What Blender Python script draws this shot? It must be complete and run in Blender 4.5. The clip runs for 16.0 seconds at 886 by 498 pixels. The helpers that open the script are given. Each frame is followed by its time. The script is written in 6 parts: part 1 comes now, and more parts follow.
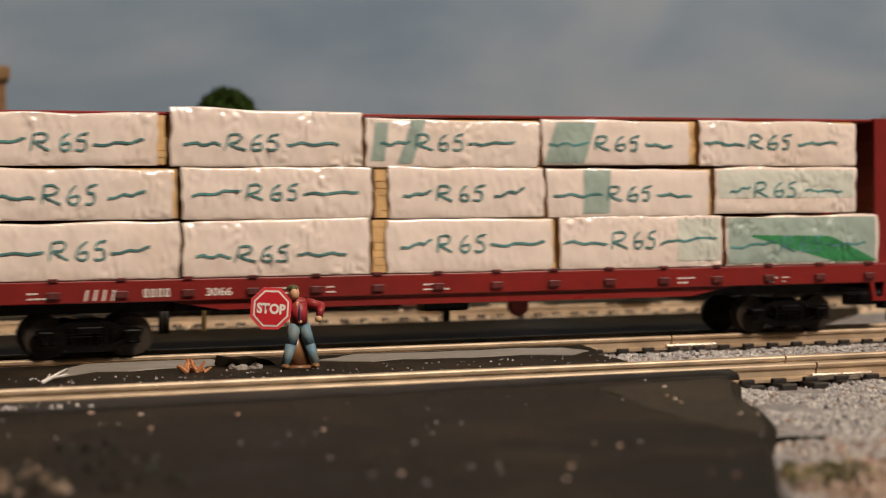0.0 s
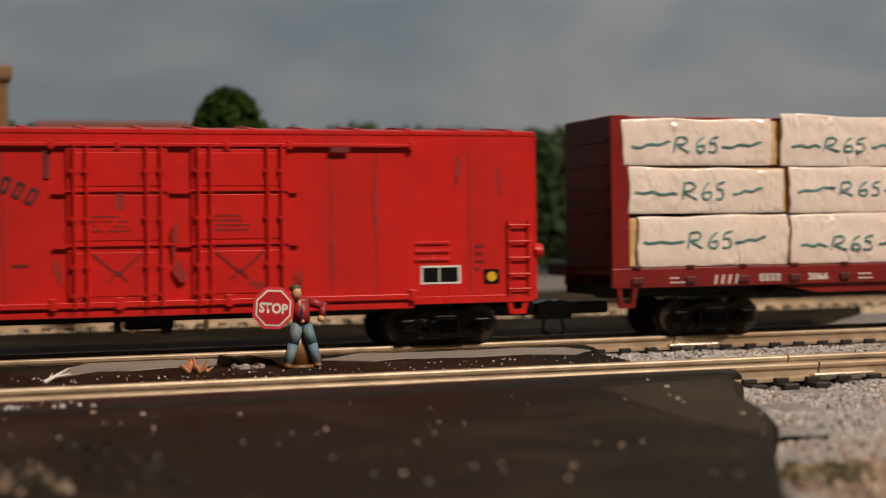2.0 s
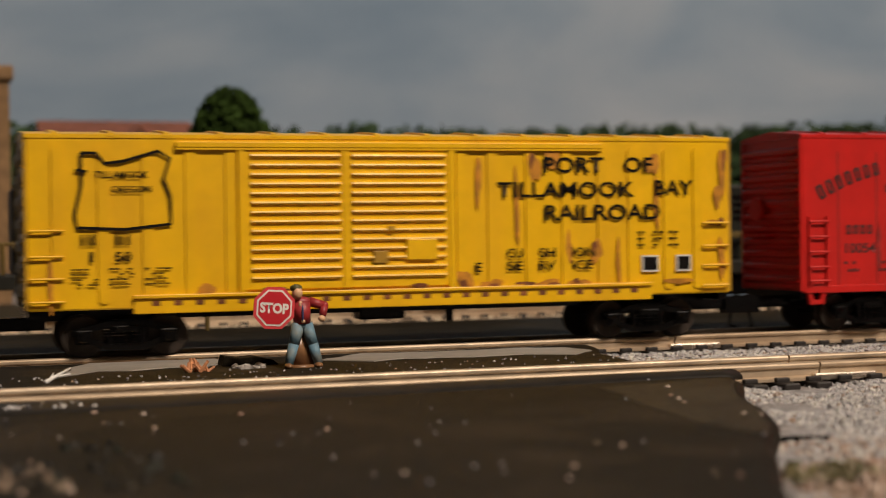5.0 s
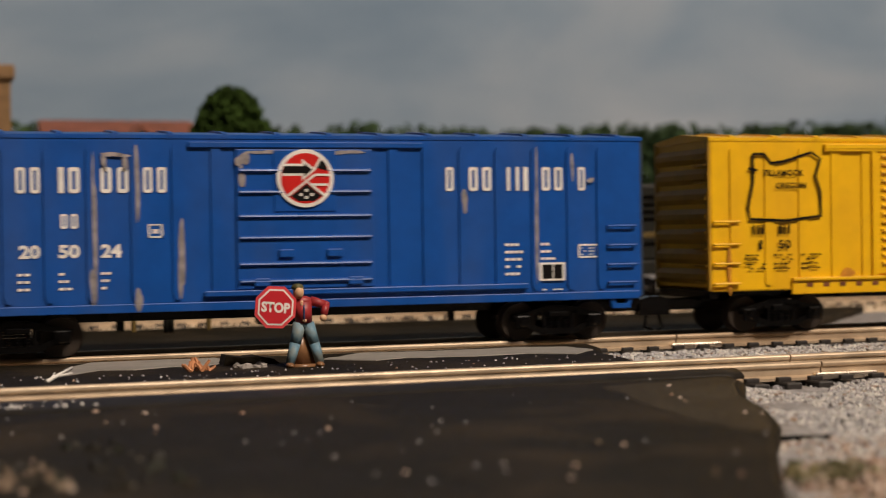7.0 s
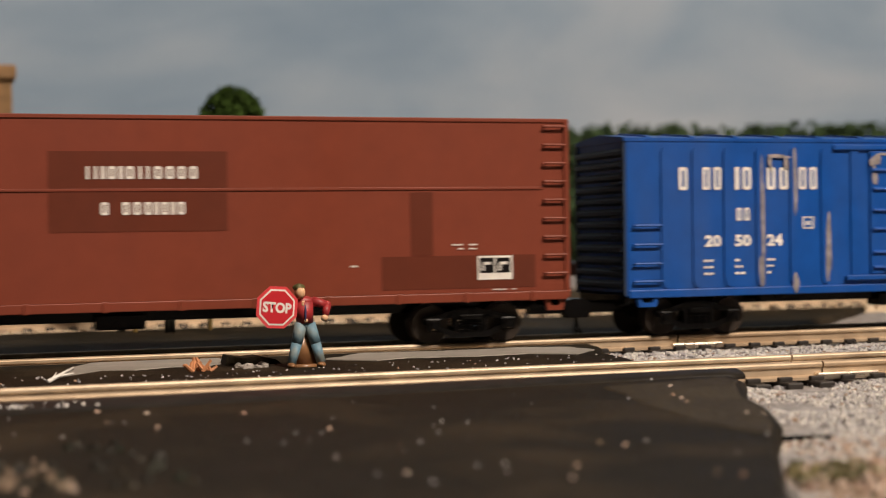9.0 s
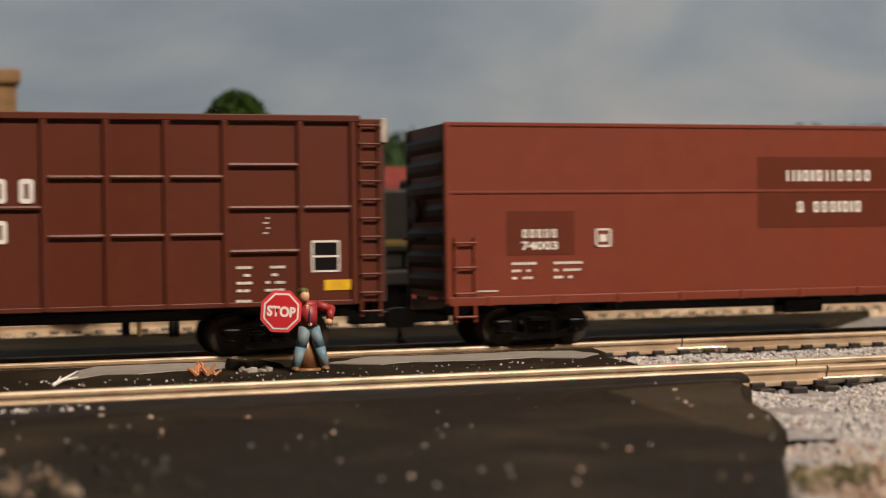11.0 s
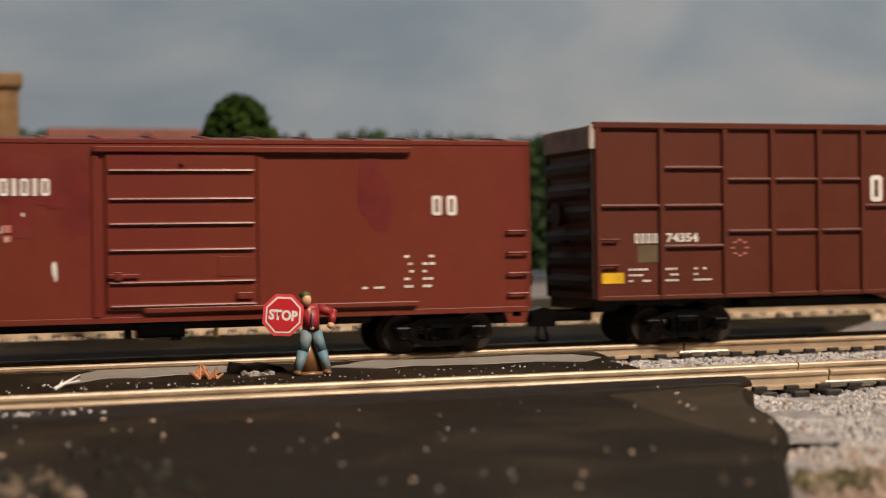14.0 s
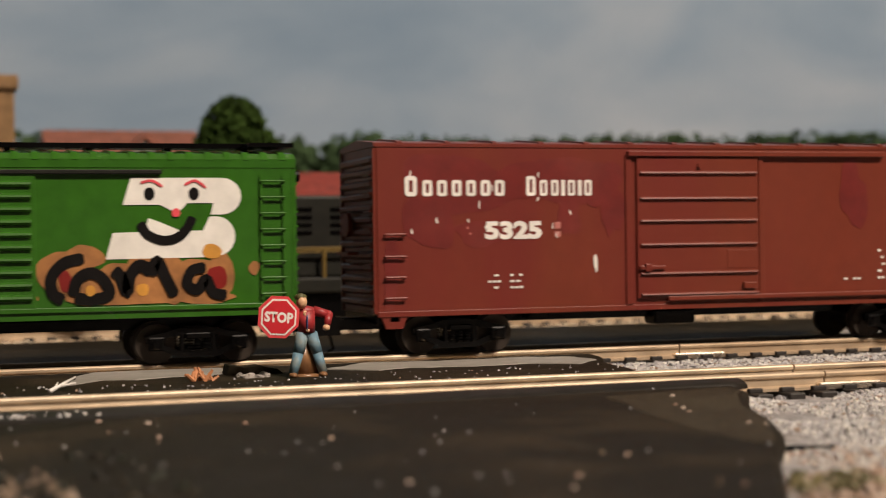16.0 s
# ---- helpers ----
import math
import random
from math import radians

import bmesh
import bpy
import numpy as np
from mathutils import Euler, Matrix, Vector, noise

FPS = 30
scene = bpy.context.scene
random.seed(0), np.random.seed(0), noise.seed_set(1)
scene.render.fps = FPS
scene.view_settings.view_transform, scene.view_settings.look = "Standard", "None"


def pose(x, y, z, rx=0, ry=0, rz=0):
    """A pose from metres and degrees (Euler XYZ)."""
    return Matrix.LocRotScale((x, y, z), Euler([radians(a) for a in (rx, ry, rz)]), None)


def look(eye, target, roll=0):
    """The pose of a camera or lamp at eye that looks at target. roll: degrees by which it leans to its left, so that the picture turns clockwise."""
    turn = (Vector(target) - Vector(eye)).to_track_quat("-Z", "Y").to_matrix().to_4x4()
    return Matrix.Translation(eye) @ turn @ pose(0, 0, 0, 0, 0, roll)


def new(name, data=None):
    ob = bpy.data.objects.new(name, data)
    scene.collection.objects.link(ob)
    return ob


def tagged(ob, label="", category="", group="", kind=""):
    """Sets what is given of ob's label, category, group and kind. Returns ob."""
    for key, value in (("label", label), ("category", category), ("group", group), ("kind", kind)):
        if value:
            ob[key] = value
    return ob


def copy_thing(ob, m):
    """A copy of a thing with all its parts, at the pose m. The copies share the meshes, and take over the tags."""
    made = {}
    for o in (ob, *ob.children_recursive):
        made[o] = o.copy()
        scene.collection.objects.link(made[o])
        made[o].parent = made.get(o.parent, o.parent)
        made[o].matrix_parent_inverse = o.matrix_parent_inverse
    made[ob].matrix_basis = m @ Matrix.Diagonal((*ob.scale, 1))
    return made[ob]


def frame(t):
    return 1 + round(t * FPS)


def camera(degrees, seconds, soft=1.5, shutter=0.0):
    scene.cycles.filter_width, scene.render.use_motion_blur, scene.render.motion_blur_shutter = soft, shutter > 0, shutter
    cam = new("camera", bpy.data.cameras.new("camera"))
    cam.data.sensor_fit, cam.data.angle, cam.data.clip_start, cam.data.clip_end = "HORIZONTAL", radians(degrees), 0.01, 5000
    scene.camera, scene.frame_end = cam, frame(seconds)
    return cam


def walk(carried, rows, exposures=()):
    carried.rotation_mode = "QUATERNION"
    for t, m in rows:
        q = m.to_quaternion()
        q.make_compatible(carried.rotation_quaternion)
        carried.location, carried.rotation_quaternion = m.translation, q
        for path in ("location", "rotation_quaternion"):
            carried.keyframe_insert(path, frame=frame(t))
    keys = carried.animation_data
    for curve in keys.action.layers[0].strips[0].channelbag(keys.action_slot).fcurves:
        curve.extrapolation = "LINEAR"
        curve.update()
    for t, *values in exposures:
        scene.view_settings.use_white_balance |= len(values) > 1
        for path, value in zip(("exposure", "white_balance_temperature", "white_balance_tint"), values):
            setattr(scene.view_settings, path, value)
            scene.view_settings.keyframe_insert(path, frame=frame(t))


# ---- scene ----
U = 0.000935  # one plan unit, in metres (a toy railway of 9 mm gauge)
EYE = (0.0, 0.0, 16.5 * U)


def aim(turn, dip):
    """The camera's pose: turned to the right by turn, dipped by dip (degrees)."""
    a, p = radians(turn), radians(dip)
    far = (math.sin(a) * math.cos(p), math.cos(a) * math.cos(p), EYE[2] - math.sin(p))
    return look(EYE, far, -0.80)


cam = camera(31.35, 16.0, soft=1.0, shutter=0.4)
cam.data.dof.use_dof, cam.data.dof.focus_distance, cam.data.dof.aperture_fstop = True, 0.199, 42.0
SWAY = [
    (0.0, 18.610, 0.587), (0.5, 18.576, 0.607), (1.0, 18.531, 0.632), (1.5, 18.514, 0.618),
    (2.0, 18.526, 0.601), (2.5, 18.514, 0.618), (3.0, 18.479, 0.622), (3.5, 18.510, 0.593),
    (4.0, 18.539, 0.587), (6.5, 18.412, 0.632), (7.0, 18.444, 0.628), (7.5, 18.432, 0.663),
    (8.0, 18.420, 0.642), (8.5, 18.405, 0.642), (9.0, 18.395, 0.622), (11.5, 18.196, 0.425),
    (12.0, 18.157, 0.380), (12.5, 18.151, 0.374), (13.0, 18.118, 0.394), (13.5, 18.118, 0.394),
    (14.0, 18.178, 0.343), (14.5, 18.213, 0.324), (15.0, 18.213, 0.345), (15.5, 18.237, 0.335),
    (16.0, 18.336, 0.269)]
walk(cam, [(t, aim(a, p)) for t, a, p in SWAY], exposures=[(0.0, 0.08), (4.0, -0.02), (6.5, 0.06), (7.0, 0.12), (7.4, 0.42), (8.0, 0.46), (9.0, 0.48), (11.5, 0.45), (16.0, 0.45)])

# ---- light: a dim room with a warm ceiling lamp ----
world = bpy.data.worlds.new("room_air")
scene.world = world
world.use_nodes = True
world.node_tree.nodes["Background"].inputs[0].default_value = (1.0, 0.86, 0.72, 1)
world.node_tree.nodes["Background"].inputs[1].default_value = 0.015


def lamp(name, x, y, z, size, watts, color, target):
    data = bpy.data.lights.new(name, "AREA")
    data.shape, data.size, data.energy, data.color = "DISK", size, watts, color
    ob = new(name, data)
    ob.matrix_world = look((x, y, z), target)
    return ob


lamp("ceiling_lamp", 0.46, -0.74, 1.16, 0.34, 38.5, (1.0, 0.828, 0.675), (0.10, 0.22, 0))



# ---- materials ----
def mat(name, color, rough=0.5, metal=0.0, vary=0.25, scale=400.0, bump=0.15, dirt=None, dirt_amount=0.3, streak=(1, 1, 1), spec=0.5, dirt_scale=60.0, coat=0.0, swell=0.0):
    """A procedural surface: grain at two sizes, patchy dirt of its own colour, fine relief."""
    m = bpy.data.materials.new(name)
    m.use_nodes = True
    nt = m.node_tree
    n, ln = nt.nodes, nt.links
    b = n["Principled BSDF"]
    b.inputs["Metallic"].default_value = metal
    b.inputs["Specular IOR Level"].default_value = spec
    b.inputs["Coat Weight"].default_value = coat
    b.inputs["Coat Roughness"].default_value = 0.2
    tc = n.new("ShaderNodeTexCoord")
    mp = n.new("ShaderNodeMapping")
    mp.inputs["Scale"].default_value = streak
    ln.new(tc.outputs["Object"], mp.inputs["Vector"])
    fine = n.new("ShaderNodeTexNoise")
    fine.inputs["Scale"].default_value, fine.inputs["Detail"].default_value = scale, 6
    ln.new(tc.outputs["Object"], fine.inputs["Vector"])
    wide = n.new("ShaderNodeTexNoise")
    wide.inputs["Scale"].default_value, wide.inputs["Detail"].default_value = dirt_scale, 8
    ln.new(mp.outputs["Vector"], wide.inputs["Vector"])
    ramp = n.new("ShaderNodeValToRGB")
    lo, hi = ramp.color_ramp.elements
    lo.position, hi.position = 0.3, 0.7
    lo.color = (*[c * (1 - vary) for c in color], 1)
    hi.color = (*[min(1, c * (1 + vary)) for c in color], 1)
    ln.new(fine.outputs["Fac"], ramp.inputs["Fac"])
    mix = n.new("ShaderNodeMix")
    mix.data_type = "RGBA"
    cut = n.new("ShaderNodeValToRGB")
    cut.color_ramp.elements[0].position, cut.color_ramp.elements[1].position = 0.48, 0.72
    cut.color_ramp.elements[1].color = (dirt_amount, dirt_amount, dirt_amount, 1)
    ln.new(wide.outputs["Fac"], cut.inputs["Fac"])
    ln.new(cut.outputs["Color"], mix.inputs["Factor"])
    ln.new(ramp.outputs["Color"], mix.inputs["A"])
    mix.inputs["B"].default_value = (*(dirt or [c * 0.45 for c in color]), 1)
    ln.new(mix.outputs["Result"], b.inputs["Base Color"])
    rr = n.new("ShaderNodeMapRange")
    rr.inputs["To Min"].default_value, rr.inputs["To Max"].default_value = max(0.02, rough - 0.12), min(1, rough + 0.15)
    ln.new(wide.outputs["Fac"], rr.inputs["Value"])
    ln.new(rr.outputs["Result"], b.inputs["Roughness"])
    if bump:
        bp = n.new("ShaderNodeBump")
        bp.inputs["Strength"].default_value, bp.inputs["Distance"].default_value = bump, 0.0004
        ln.new(fine.outputs["Fac"], bp.inputs["Height"])
        if swell:
            sw = n.new("ShaderNodeBump")
            sw.inputs["Strength"].default_value, sw.inputs["Distance"].default_value = swell, 0.003
            ln.new(wide.outputs["Fac"], sw.inputs["Height"])
            ln.new(sw.outputs["Normal"], bp.inputs["Normal"])
        ln.new(bp.outputs["Normal"], b.inputs["Normal"])
    return m


STREAK = (1, 1, 0.22)
RED = mat("red_paint", (0.54, 0.016, 0.013), 0.30, spec=0.4, vary=0.08, bump=0.05, dirt=(0.25, 0.012, 0.01), dirt_amount=0.35, streak=STREAK, dirt_scale=90)
YELLOW = mat("yellow_paint", (0.77, 0.445, 0.003), 0.34, vary=0.06, bump=0.05, dirt=(0.46, 0.19, 0.006), dirt_amount=0.3, streak=STREAK, dirt_scale=110)
BLUE = mat("blue_paint", (0.003, 0.064, 0.305), 0.38, spec=0.35, vary=0.1, bump=0.05, dirt=(0.06, 0.09, 0.17), dirt_amount=0.25, streak=STREAK, dirt_scale=120)
BROWN = mat("oxide_brown_paint", (0.170, 0.037, 0.019), 0.42, spec=0.3, vary=0.06, bump=0.04, dirt=(0.15, 0.03, 0.018), dirt_amount=0.3, streak=STREAK)
DARKBROWN = mat("dark_oxide_paint", (0.100, 0.0195, 0.0078), 0.5, spec=0.28, vary=0.06, bump=0.04, dirt=(0.07, 0.018, 0.012), dirt_amount=0.3)
OXIDE = mat("oxide_red_paint", (0.145, 0.0275, 0.0145), 0.36, spec=0.4, vary=0.06, bump=0.05, dirt=(0.13, 0.012, 0.010), dirt_amount=0.8, streak=STREAK, dirt_scale=70)
MAROON = mat("maroon_paint", (0.20, 0.014, 0.012), 0.32, vary=0.1, bump=0.05, dirt=(0.07, 0.008, 0.008))
GREEN = mat("green_paint", (0.027, 0.108, 0.009), 0.24, vary=0.12, bump=0.06, dirt=(0.02, 0.07, 0.01))
BLACK = mat("black_plastic", (0.0016, 0.0015, 0.0017), 0.2, spec=0.22, vary=0.2, dirt=(0.0028, 0.0023, 0.002), bump=0.08)
STEEL = mat("wheel_steel", (0.055, 0.042, 0.033), 0.4, 0.5, vary=0.2)
RAIL = mat("nickel_rail", (0.57, 0.465, 0.345), 0.6, 0.75, vary=0.25, scale=250, bump=0.12, dirt=(0.34, 0.24, 0.15), dirt_amount=0.7, streak=(0.2, 1, 1))
TIE = mat("tie_plastic", (0.018, 0.014, 0.012), 0.6, vary=0.3)
ASPHALT = mat("painted_asphalt", (0.0122, 0.0096, 0.0053), 0.62, vary=0.45, scale=1100, bump=0.8, dirt=(0.040, 0.029, 0.017), dirt_amount=0.9, dirt_scale=60, spec=0.12, swell=0.15)
GREYPATCH = mat("smooth_grey_surface", (0.33, 0.31, 0.28), 0.35, vary=0.12, scale=500, bump=0.2, dirt=(0.10, 0.09, 0.08))
BALLAST = mat("grey_ballast", (0.26, 0.25, 0.25), 0.8, vary=0.5, scale=900, bump=0.8, dirt=(0.20, 0.14, 0.10), dirt_amount=0.6)
TANBALLAST = mat("tan_ballast", (0.62, 0.50, 0.36), 0.85, vary=0.35, scale=600, bump=0.5, dirt=(0.3, 0.22, 0.15))
WRAP = mat("white_lumber_wrap", (0.82, 0.715, 0.655), 0.09, vary=0.05, scale=300, bump=0.2, dirt=(0.68, 0.54, 0.42), dirt_amount=0.4, dirt_scale=70, coat=1.0)
WOOD = mat("raw_lumber", (0.62, 0.40, 0.18), 0.7, vary=0.25, scale=500, bump=0.3, streak=(0.1, 1, 4))
INK = mat("teal_ink", (0.07, 0.22, 0.22), 0.5, vary=0.4)
WHITE = mat("white_lettering", (0.72, 0.70, 0.66), 0.5, vary=0.1, dirt=(0.4, 0.36, 0.32))
DECALBLACK = mat("black_lettering", (0.006, 0.005, 0.005), 0.5, spec=0.12, vary=0.2)
FADEDPINK = mat("faded_pink_lettering", (0.45, 0.16, 0.14), 0.5, vary=0.2)
DARKGREY = mat("sooty_grey_paint", (0.0095, 0.0095, 0.007), 0.5, spec=0.25, vary=0.3, dirt=(0.018, 0.017, 0.012))
WALLGREY = mat("grey_stucco", (0.23, 0.215, 0.20), 0.8, vary=0.15)
ROOFRED = mat("red_roof_tile", (0.22, 0.08, 0.052), 0.8, vary=0.3)
TAN = mat("tan_brick", (0.23, 0.135, 0.06), 0.8, vary=0.25)
LEAF = mat("foliage", (0.030, 0.055, 0.012), 0.9, vary=0.6, scale=300, spec=0.05)
# paler and bluer than the near leaves: haze put into the colour
HILL = mat("hazed_far_foliage", (0.045, 0.075, 0.035), 0.9, vary=0.5, scale=150, spec=0.05)
ROOM = mat("room_paint", (0.13, 0.115, 0.10), 0.9, vary=0.05, scale=40)


# ---- mesh helpers, in plan units ----
class Shape:
    def __init__(self):
        self.v, self.f, self.i, self.c = [], [], [], []

    def add(self, verts, faces, slot=0):
        o = len(self.v)
        self.c.append((o, o + len(verts), len(self.f), len(self.f) + len(faces)))
        self.v += verts
        self.f += [tuple(o + k for k in f) for f in faces]
        self.i += [slot] * len(faces)

    def box(self, x0, x1, y0, y1, z0, z1, slot=0, c=0.0):
        """A box; c chamfers its long edges seen from the side."""
        if c <= 0:
            v = [(x, y, z) for x in (x0, x1) for y in (y0, y1) for z in (z0, z1)]
            self.add(v, [(0, 1, 3, 2), (4, 6, 7, 5), (0, 4, 5, 1), (2, 3, 7, 6), (0, 2, 6, 4), (1, 5, 7, 3)], slot)
        else:
            ring = [(x0 + c, z0), (x1 - c, z0), (x1, z0 + c), (x1, z1 - c), (x1 - c, z1), (x0 + c, z1), (x0, z1 - c), (x0, z0 + c)]
            inner = [(x0 + c, z0 + c), (x1 - c, z0 + c), (x1 - c, z0 + c), (x1 - c, z1 - c), (x1 - c, z1 - c), (x0 + c, z1 - c), (x0 + c, z1 - c), (x0 + c, z0 + c)]
            a = [(x, y0 + c * 0.64, z) for x, z in ring] + [(x, y1 - c, z) for x, z in ring]
            fr = [(x0 + c, y0, z0 + c), (x1 - c, y0, z0 + c), (x1 - c, y0, z1 - c), (x0 + c, y0, z1 - c)]
            bk = [(x, y1, z) for x, _, z in fr]
            f = [(k, (k + 1) % 8, 8 + (k + 1) % 8, 8 + k) for k in range(8)]
            f += [(16, 17, 1, 0), (17, 2, 1), (17, 18, 3, 2), (18, 4, 3), (18, 19, 5, 4), (19, 6, 5), (19, 16, 7, 6), (16, 0, 7), (16, 19, 18, 17)]
            f += [(20, 8, 9, 21), (21, 9, 10), (21, 10, 11, 22), (22, 11, 12), (22, 12, 13, 23), (23, 13, 14), (23, 14, 15, 20), (20, 15, 8), (20, 21, 22, 23)]
            self.add(a + fr + bk, f, slot)
        return self

    def prism(self, poly, y0, y1, slot=0):
        """A polygon of (x, z) pulled from y0 to y1."""
        n = len(poly)
        v = [(x, y0, z) for x, z in poly] + [(x, y1, z) for x, z in poly]
        self.add(v, [tuple(range(n)), tuple(range(2 * n - 1, n - 1, -1))] + [(k, n + k, n + (k + 1) % n, (k + 1) % n) for k in range(n)], slot)
        return self

    def slab(self, poly, z0, z1, slot=0):
        """A polygon of (x, y) pulled from z0 to z1."""
        n = len(poly)
        v = [(x, y, z0) for x, y in poly] + [(x, y, z1) for x, y in poly]
        self.add(v, [tuple(range(n)), tuple(range(2 * n - 1, n - 1, -1))] + [(k, n + k, n + (k + 1) % n, (k + 1) % n) for k in range(n)], slot)
        return self

    def along(self, poly, x0, x1, slot=0):
        """A polygon of (y, z) pulled from x0 to x1."""
        n = len(poly)
        v = [(x0, y, z) for y, z in poly] + [(x1, y, z) for y, z in poly]
        self.add(v, [tuple(range(n)), tuple(range(2 * n - 1, n - 1, -1))] + [(k, n + k, n + (k + 1) % n, (k + 1) % n) for k in range(n)], slot)
        return self

    def tube(self, a, b, r0, r1=None, n=8, slot=0):
        """A tapered rod from a to b."""
        a, b = Vector(a), Vector(b)
        r1 = r0 if r1 is None else r1
        w = (b - a).normalized()
        s = w.orthogonal().normalized()
        t = w.cross(s)
        v = []
        for p, r in ((a, r0), (b, r1)):
            v += [tuple(p + r * (math.cos(q) * s + math.sin(q) * t)) for q in [2 * math.pi * k / n for k in range(n)]]
        self.add(v, [(k, (k + 1) % n, n + (k + 1) % n, n + k) for k in range(n)] + [tuple(range(n - 1, -1, -1)), tuple(range(n, 2 * n))], slot)
        return self

    def ball(self, c, r, n=10, m=7, slot=0, rough=0.0):
        """An ellipsoid with radii r."""
        v, f = [], []
        for j in range(m + 1):
            q = math.pi * j / m
            for k in range(n):
                h = 2 * math.pi * k / n
                g = 1 + rough * (random.random() - 0.5)
                v.append((c[0] + g * r[0] * math.sin(q) * math.cos(h), c[1] + g * r[1] * math.sin(q) * math.sin(h), c[2] + g * r[2] * math.cos(q)))
        for j in range(m):
            for k in range(n):
                f.append((j * n + k, (j + 1) * n + k, (j + 1) * n + (k + 1) % n, j * n + (k + 1) % n))
        self.add(v, f, slot)
        return self

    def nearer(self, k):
        """Moved and sized by k towards the camera, so that it looks the same in view."""
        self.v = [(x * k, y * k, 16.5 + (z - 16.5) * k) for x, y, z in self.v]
        return self

    def mesh(self, name, mats, smooth=False):
        me = bpy.data.meshes.new(name)
        me.from_pydata([(x * U, y * U, z * U) for x, y, z in self.v], [], self.f)
        for m in mats if isinstance(mats, (list, tuple)) else [mats]:
            me.materials.append(m)
        me.polygons.foreach_set("material_index", self.i)
        me.validate()
        bm = bmesh.new()
        bm.from_mesh(me)
        bmesh.ops.recalc_face_normals(bm, faces=bm.faces)
        bm.to_mesh(me)
        bm.free()
        if smooth:
            me.polygons.foreach_set("use_smooth", [True] * len(me.polygons))
        me.update()
        return me


def pieces(shape):
    """The shape's primitives, each as a shape of its own."""
    out = []
    for v0, v1, f0, f1 in shape.c:
        s = Shape()
        s.add(shape.v[v0:v1], [tuple(k - v0 for k in f) for f in shape.f[f0:f1]])
        s.i = list(shape.i[f0:f1])
        out.append(s)
    return out


def hrib(x0, x1, z, y, out=0.5, h=0.3):
    """A half-round rib along a side that faces -y."""
    return Shape().along([(y, z - h), (y - out * 0.6, z - h * 0.85), (y - out, z - h * 0.2), (y - out * 0.85, z + h * 0.45), (y - out * 0.5, z + h * 0.82), (y, z + h)], x0, x1)


def part(name, shape, material, parent=None, label="", smooth=False, rest=""):
    """One mesh under its parent. rest: the first primitive is the part, each further one a piece of that name under it."""
    more = pieces(shape) if rest else []
    ob = new(name, (more[0] if rest else shape).mesh(name, material, smooth))
    ob.parent = parent
    for piece in more[1:]:
        new(rest, piece.mesh(rest, material, smooth)).parent = ob
    return tagged(ob, label)


def parts(name, shape, material, parent=None, label=""):
    """Each primitive of the shape as a part of its own."""
    for piece in pieces(shape):
        part(name, piece, material, parent, label)


def thing(name, label, category, group="", at=(0, 0, 0)):
    ob = new(name)
    ob.empty_display_size = 0.002
    ob.location = [c * U for c in at]
    return tagged(ob, label, category, group)


def single(name, shape, material, label, category, group="", kind="", smooth=False):
    return tagged(part(name, shape, material, None, label, smooth), label, category, group, kind)


def glyphs(name, body, x, z, w, h, y, material, parent, label="", thick=0.02, slant=0.0, rise=0.0):
    """Flat lettering on the side that faces -y: its left foot at x, z, w wide and h high."""
    cu = bpy.data.curves.new(name, "FONT")
    cu.body, cu.offset, cu.resolution_u = body, thick, 3
    tmp = new(name, cu)
    bpy.context.view_layer.update()
    me = bpy.data.meshes.new_from_object(tmp.evaluated_get(bpy.context.evaluated_depsgraph_get()))
    bpy.data.objects.remove(tmp)
    bpy.data.curves.remove(cu)
    co = np.empty(len(me.vertices) * 3)
    me.vertices.foreach_get("co", co)
    co = co.reshape(-1, 3)
    lo, hi = co.min(0), co.max(0)
    p = (co[:, :2] - lo[:2]) / (hi - lo)[:2]
    out = np.stack([x + w * p[:, 0] + slant * h * p[:, 1], np.full(len(p), y), z + h * p[:, 1] + rise * w * p[:, 0]], 1) * U
    me.vertices.foreach_set("co", out.ravel())
    me.materials.clear()
    me.materials.append(material)
    me.update()
    ob = new(name, me)
    ob.parent = parent
    return tagged(ob, label)


def marks(s, x, z, widths, h, y, gap=0.35, t=0.03):
    """A row of plain bars of the widths given (negative: a space)."""
    for w in widths:
        if w > 0:
            s.box(x, x + w, y - t, y + t, z, z + h)
            x += w + gap
        else:
            x -= w
    return s


